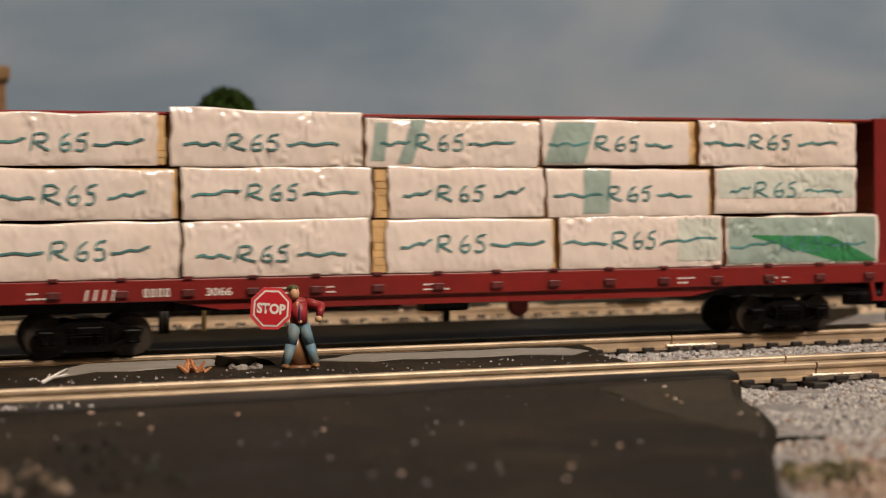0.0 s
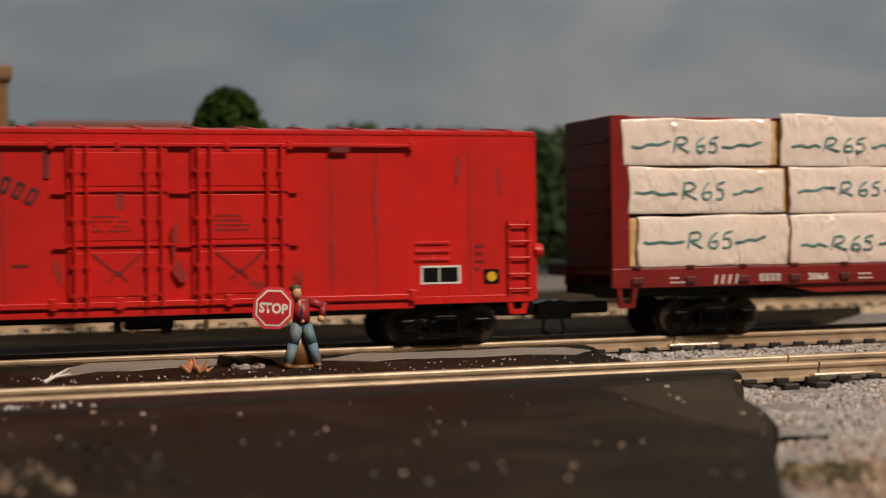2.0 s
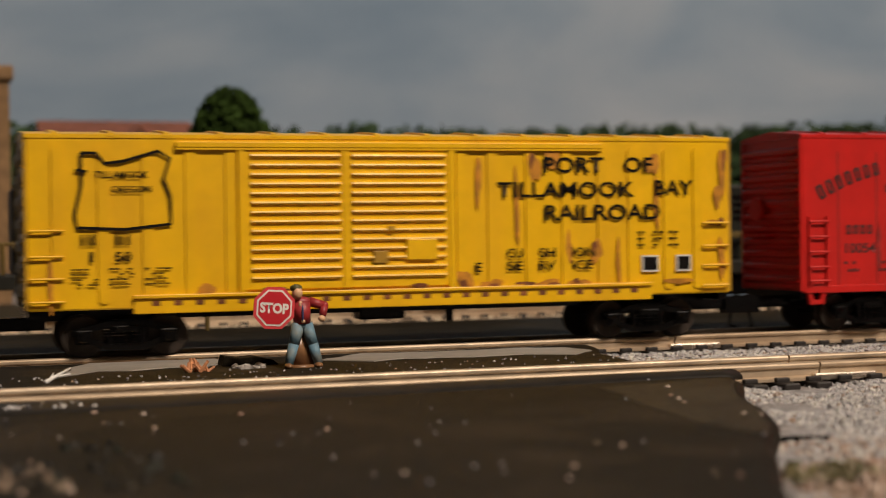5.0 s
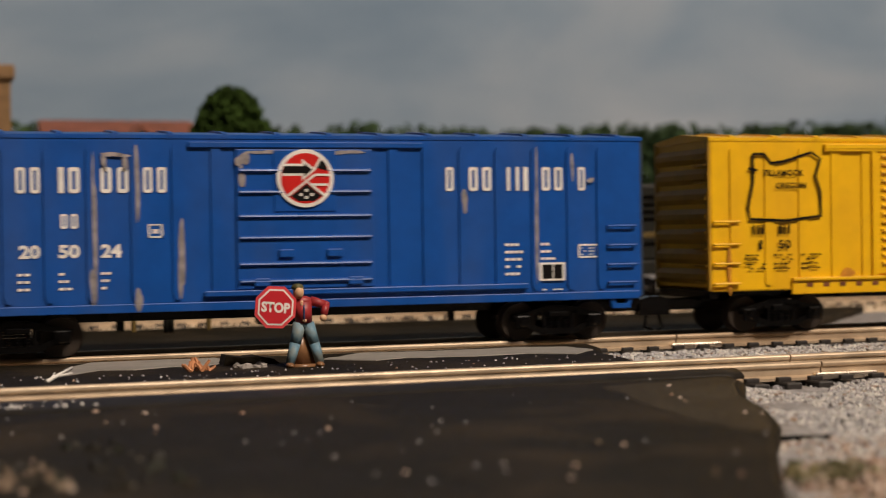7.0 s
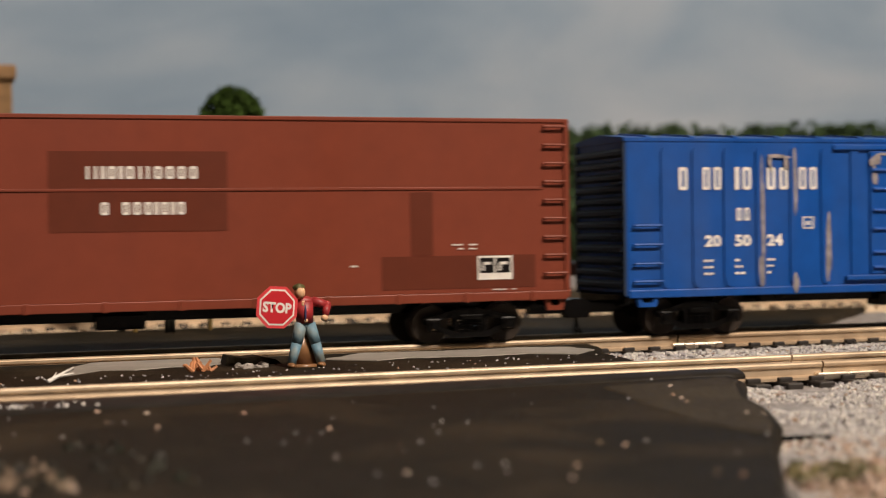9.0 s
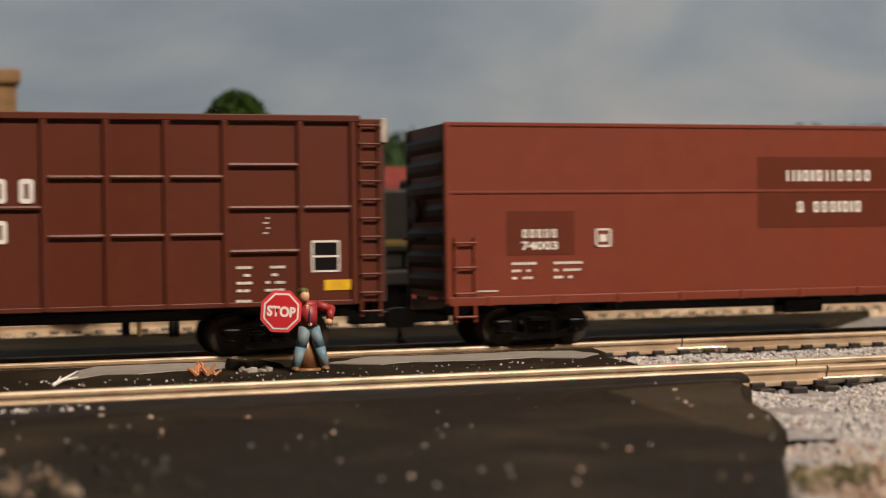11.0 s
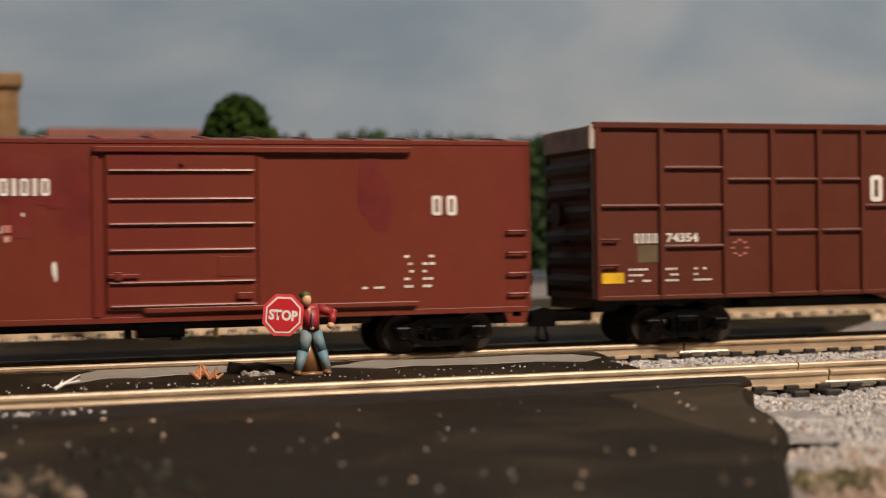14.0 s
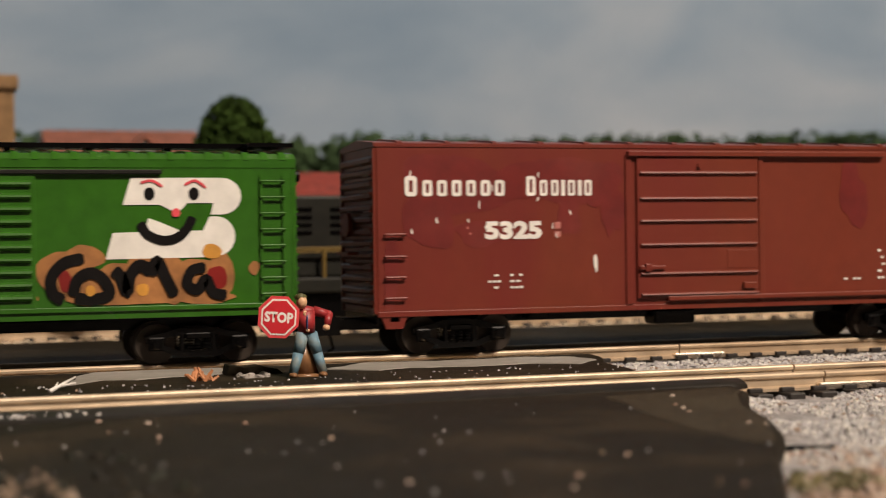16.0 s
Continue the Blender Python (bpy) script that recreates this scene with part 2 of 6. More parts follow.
def blocks(s, pattern, x, z, w, h, y, slot=0, big=1.0, arc=0.0):
    """Plain blocks in place of a company name: o, i and m are wide as a letter, a narrow and a broad one; capitals stand big times as high."""
    wide = {"o": 1.0, "i": 0.5, "m": 1.35, "O": 1.0 * big, "I": 0.5 * big, "M": 1.35 * big, " ": 0.9}
    total = sum(wide[c] for c in pattern)
    at = 0.0
    for c in pattern:
        b = wide[c] * w / total
        if c != " ":
            g = b * 0.17
            hh = h * (big if c.isupper() else 1.0)
            q = (at + b / 2) / w * 2 - 1
            lift, lean = arc * (1 - q * q), -2 * arc * q * 2 / w
            x0, x1 = x + at + g, x + at + b - g
            xm = x + at + b / 2
            e, k = (x1 - x0) * 0.33, hh * 0.24

            def put(poly):
                s.prism([(px - lean * pz, z + lift + pz + lean * (px - xm)) for px, pz in poly], y - 0.04, y + 0.04, slot)

            if c in "oO":
                m = (x1 - x0) * 0.18
                ring = [(x0, m), (x0 + m, 0), (x1 - m, 0), (x1, m), (x1, hh - m), (x1 - m, hh), (x0 + m, hh), (x0, hh - m)]
                if hh < 1.0:
                    put(ring)
                else:
                    i = (x1 - x0) * 0.34
                    hole = [(x0 + i, i), (x0 + i + m * 0.3, i), (x1 - i - m * 0.3, i), (x1 - i, i), (x1 - i, hh - i), (x1 - i - m * 0.3, hh - i), (x0 + i + m * 0.3, hh - i), (x0 + i, hh - i)]
                    flat = [(px - lean * pz, z + lift + pz + lean * (px - xm)) for px, pz in ring + hole]
                    v = [(px, y - 0.04, pz) for px, pz in flat] + [(px, y + 0.04, pz) for px, pz in flat]
                    f = []
                    for j in range(8):
                        q = (j + 1) % 8
                        f += [(j, q, 8 + q, 8 + j), (16 + j, 24 + j, 24 + q, 16 + q), (j, 16 + j, 16 + q, q), (8 + j, 8 + q, 24 + q, 24 + j)]
                    s.add(v, f, slot)
            elif c in "iI":
                put([(x0, 0), (x1, 0), (x1, hh), (x0, hh)])
            else:
                put([(x0, 0), (x0 + e * 0.8, 0), (x0 + e * 0.8, hh), (x0, hh)])
                put([(x1 - e * 0.8, 0), (x1, 0), (x1, hh), (x1 - e * 0.8, hh)])
        at += b
    return s


def lettering(shape, material, car, label=""):
    """Large shapes become parts of their own, the fine print one part."""
    small = Shape()
    for piece in pieces(shape):
        zs = [v[2] for v in piece.v]
        if max(zs) - min(zs) > 1.0:
            part("lettering", piece, material, car, label)
        else:
            small.add(piece.v, piece.f)
            small.i[-len(piece.i):] = piece.i
    if small.v:
        tagged(part("fine_print", small, material, car), kind="stuff")


def stroke(s, pts, w, y, slot=0, t=0.04, soft=False):
    """A painted line of width w through points (x, z), as one ribbon; soft rounds its bends and ends."""
    if soft:
        ext = [pts[0]] + list(pts) + [pts[-1]]
        out = []
        for k in range(1, len(ext) - 2):
            a, b, c, d = (Vector(ext[k + j]) for j in (-1, 0, 1, 2))
            for j in range(5):
                u = j / 5
                out.append(tuple(0.5 * (2 * b + (c - a) * u + (2 * a - 5 * b + 4 * c - d) * u * u + (3 * b - a - 3 * c + d) * u ** 3)))
        pts = out + [tuple(pts[-1])]
    n, v = len(pts), []
    for k, (x, z) in enumerate(pts):
        xa, za = pts[max(0, k - 1)]
        xb, zb = pts[min(n - 1, k + 1)]
        d = math.hypot(xb - xa, zb - za) or 1
        h = w / 2 * (0.55 if soft and k in (0, n - 1) else 1)
        ox, oz = -(zb - za) / d * h, (xb - xa) / d * h
        v += [(x + ox, y - t, z + oz), (x - ox, y - t, z - oz), (x + ox, y + t, z + oz), (x - ox, y + t, z - oz)]
    f = [(0, 1, 3, 2), (4 * n - 4, 4 * n - 2, 4 * n - 1, 4 * n - 3)]
    for k in range(n - 1):
        a, b = 4 * k, 4 * k + 4
        f += [(a, b, b + 1, a + 1), (a + 2, a + 3, b + 3, b + 2), (a, a + 2, b + 2, b), (a + 1, b + 1, b + 3, a + 3)]
    s.add(v, f, slot)
    return s


LAYER = [0]


def blob(s, x, z, rx, rz, y, slot=0, rough=0.35, n=18, t=0.02):
    """An uneven flat patch of paint."""
    LAYER[0] = (LAYER[0] + 1) % 12
    y -= 0.004 * LAYER[0]
    n, pts = max(n, 14) * 2, []
    waves = [(random.uniform(0, 6.28), rough * 0.55 / k) for k in (1, 2, 3, 5, 8)]
    for k in range(n):
        q = 2 * math.pi * k / n
        g = 1 + sum(a * math.sin(w * q + o) for w, (o, a) in zip((2, 3, 4, 6, 9), waves)) * 0.6
        pts.append((x + rx * g * math.cos(q), z + rz * g * math.sin(q)))
    return s.prism(pts, y - t, y + t, slot)


def fine_print(s, x0, x1, z0, z1, y, lines=3, cols=2):
    """Small unreadable print: lines of short bars."""
    pitch = (z1 - z0) / lines
    for j in range(lines):
        for c in range(cols):
            w = (x1 - x0) / cols * random.uniform(0.45, 0.75)
            xa = x0 + (x1 - x0) * c / cols
            n = max(2, int(w / 0.7))
            for k in range(n):
                if random.random() < 0.85:
                    s.box(xa + w * k / n, xa + w * (k + 0.75) / n, y - 0.03, y + 0.03, z0 + j * pitch + pitch * 0.3, z0 + j * pitch + pitch * 0.66)
    return s


# ---- the setting ----
TRACK_Y, FRONT_Y, BACK_Y = 227.35, 174.6, 325.0


def build_room():
    s = Shape().box(-1700, 2300, -1700, 790, -960, -940)
    tagged(part("floor", s, ROOM), "plain beige room floor", "floor", kind="structure")
    tagged(part("ceiling", Shape().box(-1700, 2300, -1700, 790, 1330, 1350), ROOM), "plain pale room ceiling", "ceiling", kind="structure")
    for name, b in (("wall_north", (-1700, 2300, 770, 790)), ("wall_south", (-1700, 2300, -1700, -1680)), ("wall_west", (-1700, -1680, -1680, 770)), ("wall_east", (2280, 2300, -1680, 770))):
        tagged(part(name, Shape().box(b[0], b[1], b[2], b[3], -940, 1330), ROOM), "plain pale painted room wall", "wall", kind="structure")
    lampthing = thing("ceiling_light", "round warm ceiling light with a frosted disc", "lamp", at=(492, -791, 1300))
    glow = bpy.data.materials.new("lamp_glow")
    glow.use_nodes = True
    glow.node_tree.nodes["Principled BSDF"].inputs["Emission Color"].default_value = (1, 0.8, 0.6, 1)
    glow.node_tree.nodes["Principled BSDF"].inputs["Emission Strength"].default_value = 3.0
    part("diffuser", Shape().tube((0, 0, -22), (0, 0, 0), 170, 175, 32), glow, lampthing)
    part("rim", Shape().tube((0, 0, 0), (0, 0, 30), 190, 190, 32), ROOM, lampthing)


def sky_material():
    m = bpy.data.materials.new("printed_sky")
    m.use_nodes = True
    n, ln = m.node_tree.nodes, m.node_tree.links
    b = n["Principled BSDF"]
    b.inputs["Roughness"].default_value = 0.85
    tc, mp = n.new("ShaderNodeTexCoord"), n.new("ShaderNodeMapping")
    mp.inputs["Scale"].default_value = (1.0, 1.0, 2.6)
    mp.inputs["Location"].default_value = (0.32, 0.0, 0.1)
    ln.new(tc.outputs["Object"], mp.inputs["Vector"])
    a = n.new("ShaderNodeTexNoise")
    a.inputs["Scale"].default_value, a.inputs["Detail"].default_value, a.inputs["Distortion"].default_value = 5.0, 4, 0.5
    ln.new(mp.outputs["Vector"], a.inputs["Vector"])
    r = n.new("ShaderNodeValToRGB")
    r.color_ramp.elements[0].position, r.color_ramp.elements[0].color = 0.30, (0.15, 0.235, 0.345, 1)
    r.color_ramp.elements[1].position, r.color_ramp.elements[1].color = 0.72, (0.38, 0.44, 0.52, 1)
    e = r.color_ramp.elements.new(0.5)
    e.color = (0.24, 0.325, 0.43, 1)
    ln.new(a.outputs["Fac"], r.inputs["Fac"])
    ln.new(r.outputs["Color"], b.inputs["Base Color"])
    return m


def build_ground():
    s = Shape().box(-900, 1500, -120, 760, -14, -2.9)
    tagged(part("ground", s, BALLAST), "grey gravel-covered layout board", "ground", kind="structure")
    table = thing("layout_table", "plain wooden trestle that carries the layout board", "table", at=(0, 0, -14))
    for x in (-860, 300, 1440):
        for y in (-80, 700):
            part("leg", Shape().box(x, x + 45, y, y + 45, -926, -24, c=2), WOOD, table)
    for y in (-80, 700):
        part("beam", Shape().box(-880, 1490, y, y + 45, -24, 0, c=2), WOOD, table)
    s = Shape().slab([(-900, 747), (1500, 747), (1500, 750), (-900, 750)], -3, 560)
    tagged(part("backdrop", s, sky_material()), "printed backdrop of cloudy blue-grey sky", "backdrop", kind="structure")


def rounded(name, poly, z0, z1, material, label, category="pavement", lip=0.8):
    """A poured slab with a soft rounded rim and a slightly uneven top."""
    s = Shape()
    n = len(poly)
    cx, cy = sum(p[0] for p in poly) / n, sum(p[1] for p in poly) / n
    rings = []
    for inset, z in ((0, z0), (0, z1 - lip), (lip * 0.3, z1 - lip * 0.35), (lip, z1)):
        ring = []
        for k in range(n):
            ax, ay = poly[k - 1]
            bx, by = poly[k]
            dx, dy = poly[(k + 1) % n]
            tx, ty = dx - ax, dy - ay
            d = math.hypot(tx, ty) or 1
            ring.append((bx - ty / d * inset, by + tx / d * inset, z))
        rings.append(ring)
    v = [p for r in rings for p in r]
    f = [(j * n + k, j * n + (k + 1) % n, (j + 1) * n + (k + 1) % n, (j + 1) * n + k) for j in range(3) for k in range(n)]
    f.append(tuple(3 * n + k for k in range(n)))
    s.add(v, f)
    return tagged(part(name, s, material), label, category, kind="structure")


def wavy(pts, amount, step):
    """The outline with small irregularities between its corners."""
    out = []
    for (xa, ya), (xb, yb) in zip(pts, pts[1:] + pts[:1]):
        n = max(1, int(math.hypot(xb - xa, yb - ya) / step))
        for k in range(n):
            g = amount if k else 0
            out.append((xa + (xb - xa) * k / n + random.uniform(-g, g), ya + (yb - ya) * k / n + random.uniform(-g, g)))
    return out


def build_pavement():
    edge = [(-260, 40), (40, 40), (47, 72), (55, 93), (66, 113), (73, 124), (77.5, 134), (80.5, 143), (84, 150), (88.5, 158), (90, 163), (90, 167.6), (-260, 167.6)]
    rounded("pavement_front", wavy(edge, 0.35, 6), -3, -0.75, ASPHALT, "dark painted asphalt road slab with gritty specks")
    rounded("pavement_middle", wavy([(-260, 181.6), (88, 181.6), (90, 192), (91, 203), (95, 212), (96, 219), (-260, 219)], 0.3, 6), -3, -0.65, ASPHALT, "dark rough asphalt between the tracks")
    rounded("pavement_track", [(-260, 223.6), (93, 223.6), (94, 227), (93, 231), (-260, 231)], -3, -1.0, ASPHALT, "dark asphalt crossing between the rails")
    rounded("pavement_front_track", [(-260, 170.8), (89, 170.8), (89, 178.4), (-260, 178.4)], -3, -1.0, ASPHALT, "dark asphalt crossing between the rails")
    # the right end of this dark sheet stands for the train's shade
    rounded("pavement_back", wavy([(-260, 233.6), (128, 233.6), (150, 250), (178, 280), (200, 304), (-260, 304)], 0.4, 8), -3, -1.3, ASPHALT, "dark asphalt yard behind the tracks, extended over the train's shade")
    rounded("pavement_far", wavy([(-260, 347), (700, 347), (700, 470), (-260, 470)], 0.5, 20), -3, -2.5, YARD, "dark olive-brown yard behind the far track")
    strip, v, f = Shape(), [], []
    for k in range(61):
        x = -40 + 131.6 * k / 60
        u = min(1, max(0, (x - 10) / 75))
        w, wob = 8.5 - 5.0 * u, 0.12 * noise.noise(Vector((x * 0.11, 3, 0)))
        v += [(x, 167.4 + dy * w, z + (wob if z > -0.7 else 0)) for dy, z in ((0, -1.2), (0, -0.5), (-0.1, -0.2), (-0.28, -0.1), (-0.5, -0.16), (-0.75, -0.36), (-0.92, -0.6), (-1, -0.9), (-1, -1.2))]
    for k in range(60):
        f += [(k * 9 + j, k * 9 + j + 1, k * 9 + j + 10, k * 9 + j + 9) for j in range(8)]
    strip.add(v, f + [tuple(range(9)), tuple(540 + j for j in range(8, -1, -1))])
    tagged(part("pavement_edge_strip", strip, RUBBER, smooth=True), "smooth black edge strip along the rail", "pavement", kind="structure")
    # the stronger light on the corner facet is put into a paler asphalt
    rounded("pavement_corner", wavy([(70.6, 158), (68.4, 146), (66.5, 136), (65.4, 125), (66.2, 118), (67.6, 116.5), (72.3, 125), (76.7, 135), (79.7, 143.6), (83.2, 150.6), (87.4, 158), (87.6, 162)], 0.25, 4), -1.2, -0.62, LITFACET, "paler corner facet of the asphalt slab, its light in the colour", lip=0.35)
    # two smooth, lighter grey areas beside the near rail
    s = Shape()
    s.slab(wavy([(17, 199), (22, 205), (26, 203.5), (31, 206), (36, 205), (40, 212), (39, 217.5), (22, 217.5), (19, 211)], 0.45, 2.0), -1.0, -0.52)
    s.slab(wavy([(52, 208), (58, 203), (63, 205.5), (72, 203.5), (80, 204.5), (86, 200.5), (91, 206), (90, 213), (84, 215.5), (70, 214.5), (60, 216.5)], 0.45, 2.0), -1.0, -0.52)
    tagged(part("grey_patch", s, GREYPATCH, rest="grey_patch"), "smooth light grey patches on the asphalt", "pavement", kind="structure")


def rail_shape(x0, x1, y, step=0):
    h = [(-1.05, -2.17), (1.05, -2.17), (1.05, -1.85), (0.28, -1.6), (0.28, -0.75), (0.54, -0.6), (0.56, -0.28), (0.48, -0.12), (0.32, -0.03), (0, 0), (-0.32, -0.03), (-0.48, -0.12), (-0.56, -0.28), (-0.54, -0.6), (-0.28, -0.75), (-0.28, -1.6), (-1.05, -1.85)]
    return Shape().along([(y + a, b) for a, b in h], x0, x1)


def build_track(y, tie_from, tie_to, joints, label, drop=0.0):
    t = thing("railway_track", label, "railway track", "railway tracks", at=(0, y, drop))
    for side in (-1, 1):
        cuts = [-300] + joints.get(side, []) + [700]
        for a, b in zip(cuts, cuts[1:]):
            part("rail", rail_shape(a + 0.12, b - 0.12, side * 5.3), RAIL, t)
        for j in joints.get(side, []):
            part("rail_joiner", Shape().box(j - 1.2, j + 7.5, side * 5.3 - 1.25, side * 5.3 + 1.25, -2.2, -1.35, c=0.15), STEEL_BRIGHT, t, "bright metal rail joiner")
    base = Shape().box(-1.05, 1.05, -9.2, 9.2, -3.1, -2.17, c=0.15)
    for side in (-1, 1):
        base.box(-0.9, 0.9, side * 5.3 - 1.7, side * 5.3 - 0.9, -2.2, -1.65, c=0.1).box(-0.9, 0.9, side * 5.3 + 0.9, side * 5.3 + 1.7, -2.2, -1.65, c=0.1)
    me = base.mesh("tie", TIE)
    x = tie_from
    while x < tie_to:
        o = new("tie", me)
        o.parent = t
        o.location = (x * U, 0, 0)
        x += 4.35
    return t


# asphalt made paler where the slab's corner catches the light
LITFACET = mat("lit_facet_asphalt", (0.036, 0.028, 0.017), 0.6, vary=0.4, scale=1100, bump=0.8, dirt=(0.055, 0.045, 0.03), dirt_amount=0.7, dirt_scale=90, spec=0.12)
YARD = mat("yard_dirt", (0.045, 0.036, 0.022), 0.85, vary=0.4, scale=500, bump=0.5, dirt=(0.08, 0.06, 0.035), spec=0.1)
RUBBER = mat("smooth_black_putty", (0.014, 0.0115, 0.009), 0.5, vary=0.3, bump=0.3, spec=0.22)
STEEL_BRIGHT = mat("bright_joiner", (0.75, 0.66, 0.55), 0.25, 1.0, vary=0.1, bump=0.05)


def stones(name, spots, count, size, material, label, top, squash=0.6):
    """Loose stones strewn over rectangles of the plan, as one mass."""
    v, f = [], []
    rng = random.Random(7)
    total = sum((b - a) * (d - c) for a, b, c, d in spots)
    for a, b, c, d in spots:
        for _ in range(int(count * (b - a) * (d - c) / total)):
            x, y = rng.uniform(a, b), rng.uniform(c, d)
            r = size * rng.uniform(0.5, 1.35)
            z = top(x, y)
            if z is None:
                continue
            q = rng.uniform(0, 6.3)
            o = len(v)
            base = [(math.cos(q + k * 1.5708) * r * rng.uniform(0.7, 1.2), math.sin(q + k * 1.5708) * r * rng.uniform(0.7, 1.2)) for k in range(4)]
            v += [(x + p, y + w, z - 0.1 * r) for p, w in base]
            v += [(x + p * 0.6 + rng.uniform(-0.2, 0.2) * r, y + w * 0.6, z + r * squash * rng.uniform(0.7, 1.5)) for p, w in base]
            f += [(o, o + 1, o + 5, o + 4), (o + 1, o + 2, o + 6, o + 5), (o + 2, o + 3, o + 7, o + 6), (o + 3, o, o + 4, o + 7), (o + 4, o + 5, o + 6, o + 7)]
    s = Shape()
    s.add(v, f)
    return tagged(part(name, s, material), label, "gravel", kind="stuff")


def stone_material(name, ramp, rough=0.7):
    m = bpy.data.materials.new(name)
    m.use_nodes = True
    n, ln = m.node_tree.nodes, m.node_tree.links
    b = n["Principled BSDF"]
    b.inputs["Roughness"].default_value = rough
    g, r = n.new("ShaderNodeNewGeometry"), n.new("ShaderNodeValToRGB")
    r.color_ramp.interpolation = "CONSTANT"
    while len(r.color_ramp.elements) < len(ramp):
        r.color_ramp.elements.new(0.5)
    for e, (p, c) in zip(r.color_ramp.elements, ramp):
        e.position, e.color = p, (*c, 1)
    ln.new(g.outputs["Random Per Island"], r.inputs["Fac"])
    x = n.new("ShaderNodeTexNoise")
    x.inputs["Scale"].default_value = 1500
    mx = n.new("ShaderNodeMix")
    mx.data_type, mx.blend_type = "RGBA", "MULTIPLY"
    mx.inputs["Factor"].default_value = 0.5
    ln.new(r.outputs["Color"], mx.inputs["A"])
    ln.new(x.outputs["Color"], mx.inputs["B"])
    ln.new(mx.outputs["Result"], b.inputs["Base Color"])
    return m


def build_gravel():
    grey = stone_material("mixed_grey_stone", [(0, (0.34, 0.34, 0.36)), (0.35, (0.50, 0.48, 0.48)), (0.6, (0.24, 0.23, 0.24)), (0.75, (0.68, 0.66, 0.64)), (0.88, (0.07, 0.06, 0.06)), (0.94, (0.40, 0.28, 0.20))])
    pale = stone_material("pale_grey_stone", [(0, (0.50, 0.49, 0.50)), (0.35, (0.62, 0.60, 0.58)), (0.6, (0.40, 0.38, 0.38)), (0.75, (0.78, 0.75, 0.70)), (0.92, (0.10, 0.09, 0.09)), (0.96, (0.40, 0.28, 0.20))], 0.5)
    pink = stone_material("pinkish_stone", [(0, (0.50, 0.36, 0.28)), (0.4, (0.62, 0.50, 0.42)), (0.7, (0.35, 0.22, 0.16)), (0.85, (0.24, 0.18, 0.12))])

    def right_of_slab(x, y):
        limit = np.interp(y, [40, 72, 93, 113, 130, 146, 158, 168], [40, 47, 55, 66, 76, 83, 88.5, 90.5])
        return None if x < limit + 0.3 else -2.9 + 0.5 * math.sin(x * 0.3) * math.sin(y * 0.2)

    def low(x, y):
        return -2.85

    stones("ballast_front", [(60, 190, 112, 166)], 42000, 0.40, pale, "fine mixed grey ballast beside the track", right_of_slab)
    stones("ballast_between", [(88, 260, 182, 218)], 17000, 0.48, pale, "fine mixed grey ballast between the tracks", lambda x, y: -2.6 if x > np.interp(y, [182, 203, 212, 219], [88, 91, 95, 96]) else None)
    stones("ballast_ties", [(94, 260, 219, 236), (90, 260, 166, 183)], 6000, 0.5, grey, "fine mixed grey ballast among the ties", low)
    stones("gravel_patch", [(40, 150, 66, 122)], 14000, 0.40, pink, "pinkish brown coarse gravel", right_of_slab)
    stones("gravel_heap", [(0, 10, 109, 126), (-4, 6, 126, 140)], 50, 0.36, pink, "pinkish coarse gravel spilled on the asphalt", lambda x, y: -0.85)
    chunk = stone_material("crumbled_tan_stone", [(0, (0.24, 0.175, 0.125)), (0.4, (0.34, 0.265, 0.195)), (0.6, (0.03, 0.024, 0.015)), (0.85, (0.13, 0.09, 0.06))])
    stones("gravel_lumps", [(3, 9.5, 110, 126)], 16, 0.62, chunk, "crumbled tan lumps on the asphalt", lambda x, y: -0.85, 0.9)
    # pale grains stand in for the glints on the glossy crest
    stones("glint_grit", [(5, 17, 160, 164.5)], 42, 0.26, pale, "pale grains added as glints along the slab's crest", lambda x, y: -0.3)
    # added dark grains, in place of the dark hollows in the slab
    dark = stone_material("hollow_grains", [(0, (0.012, 0.010, 0.006)), (0.5, (0.03, 0.024, 0.014)), (0.85, (0.012, 0.014, 0.006))])
    stones("hollow_grains", [(2, 18, 108, 134)], 60, 0.55, dark, "dark grains added for the dark hollows in the asphalt", lambda x, y: -0.85, 0.8)
    stones("moss", [(61, 70, 101, 109)], 80, 0.5, stone_material("moss_clump", [(0, (0.08, 0.07, 0.02)), (0.5, (0.17, 0.14, 0.05)), (0.8, (0.36, 0.30, 0.21))]), "mossy yellow-green tuft in the gravel", lambda x, y: -2.2 if right_of_slab(x, y) is not None else None)
    spots = [(20.7, 154.0), (20.1, 142.3), (29.4, 149.9), (34.1, 134.9), (51.9, 116.7), (53.3, 114.9), (42.8, 101.0), (52.8, 98.6), (54.4, 97.9), (73.5, 146.7), (72.8, 143.4), (72.4, 129.5), (73.8, 128.8), (71.9, 140.4), (33.0, 108.1), (45.4, 106.2), (16.4, 157.7), (77.5, 155.2)]
    s = Shape()
    for x, y in spots:
        k = 0.38 * y / 150
        s.ball((x, y, -0.72), (k * random.uniform(0.6, 1.0), k * random.uniform(0.6, 1.0), k * random.uniform(0.5, 0.8)), 7, 5, rough=0.4)
    tagged(part("pebble_specks", s, pink), "pale pebbles stuck to the asphalt", "gravel", kind="stuff")
    stones("grit", [(-20, 86, 66, 165)], 110, 0.17, grey, "pale grit specks stuck to the asphalt", lambda x, y: None if right_of_slab(x - 3, y) is not None else -0.75)
    stones("grit_middle", [(0, 92, 184, 200)], 150, 0.2, grey, "pale grit on the rough asphalt", lambda x, y: -0.65)
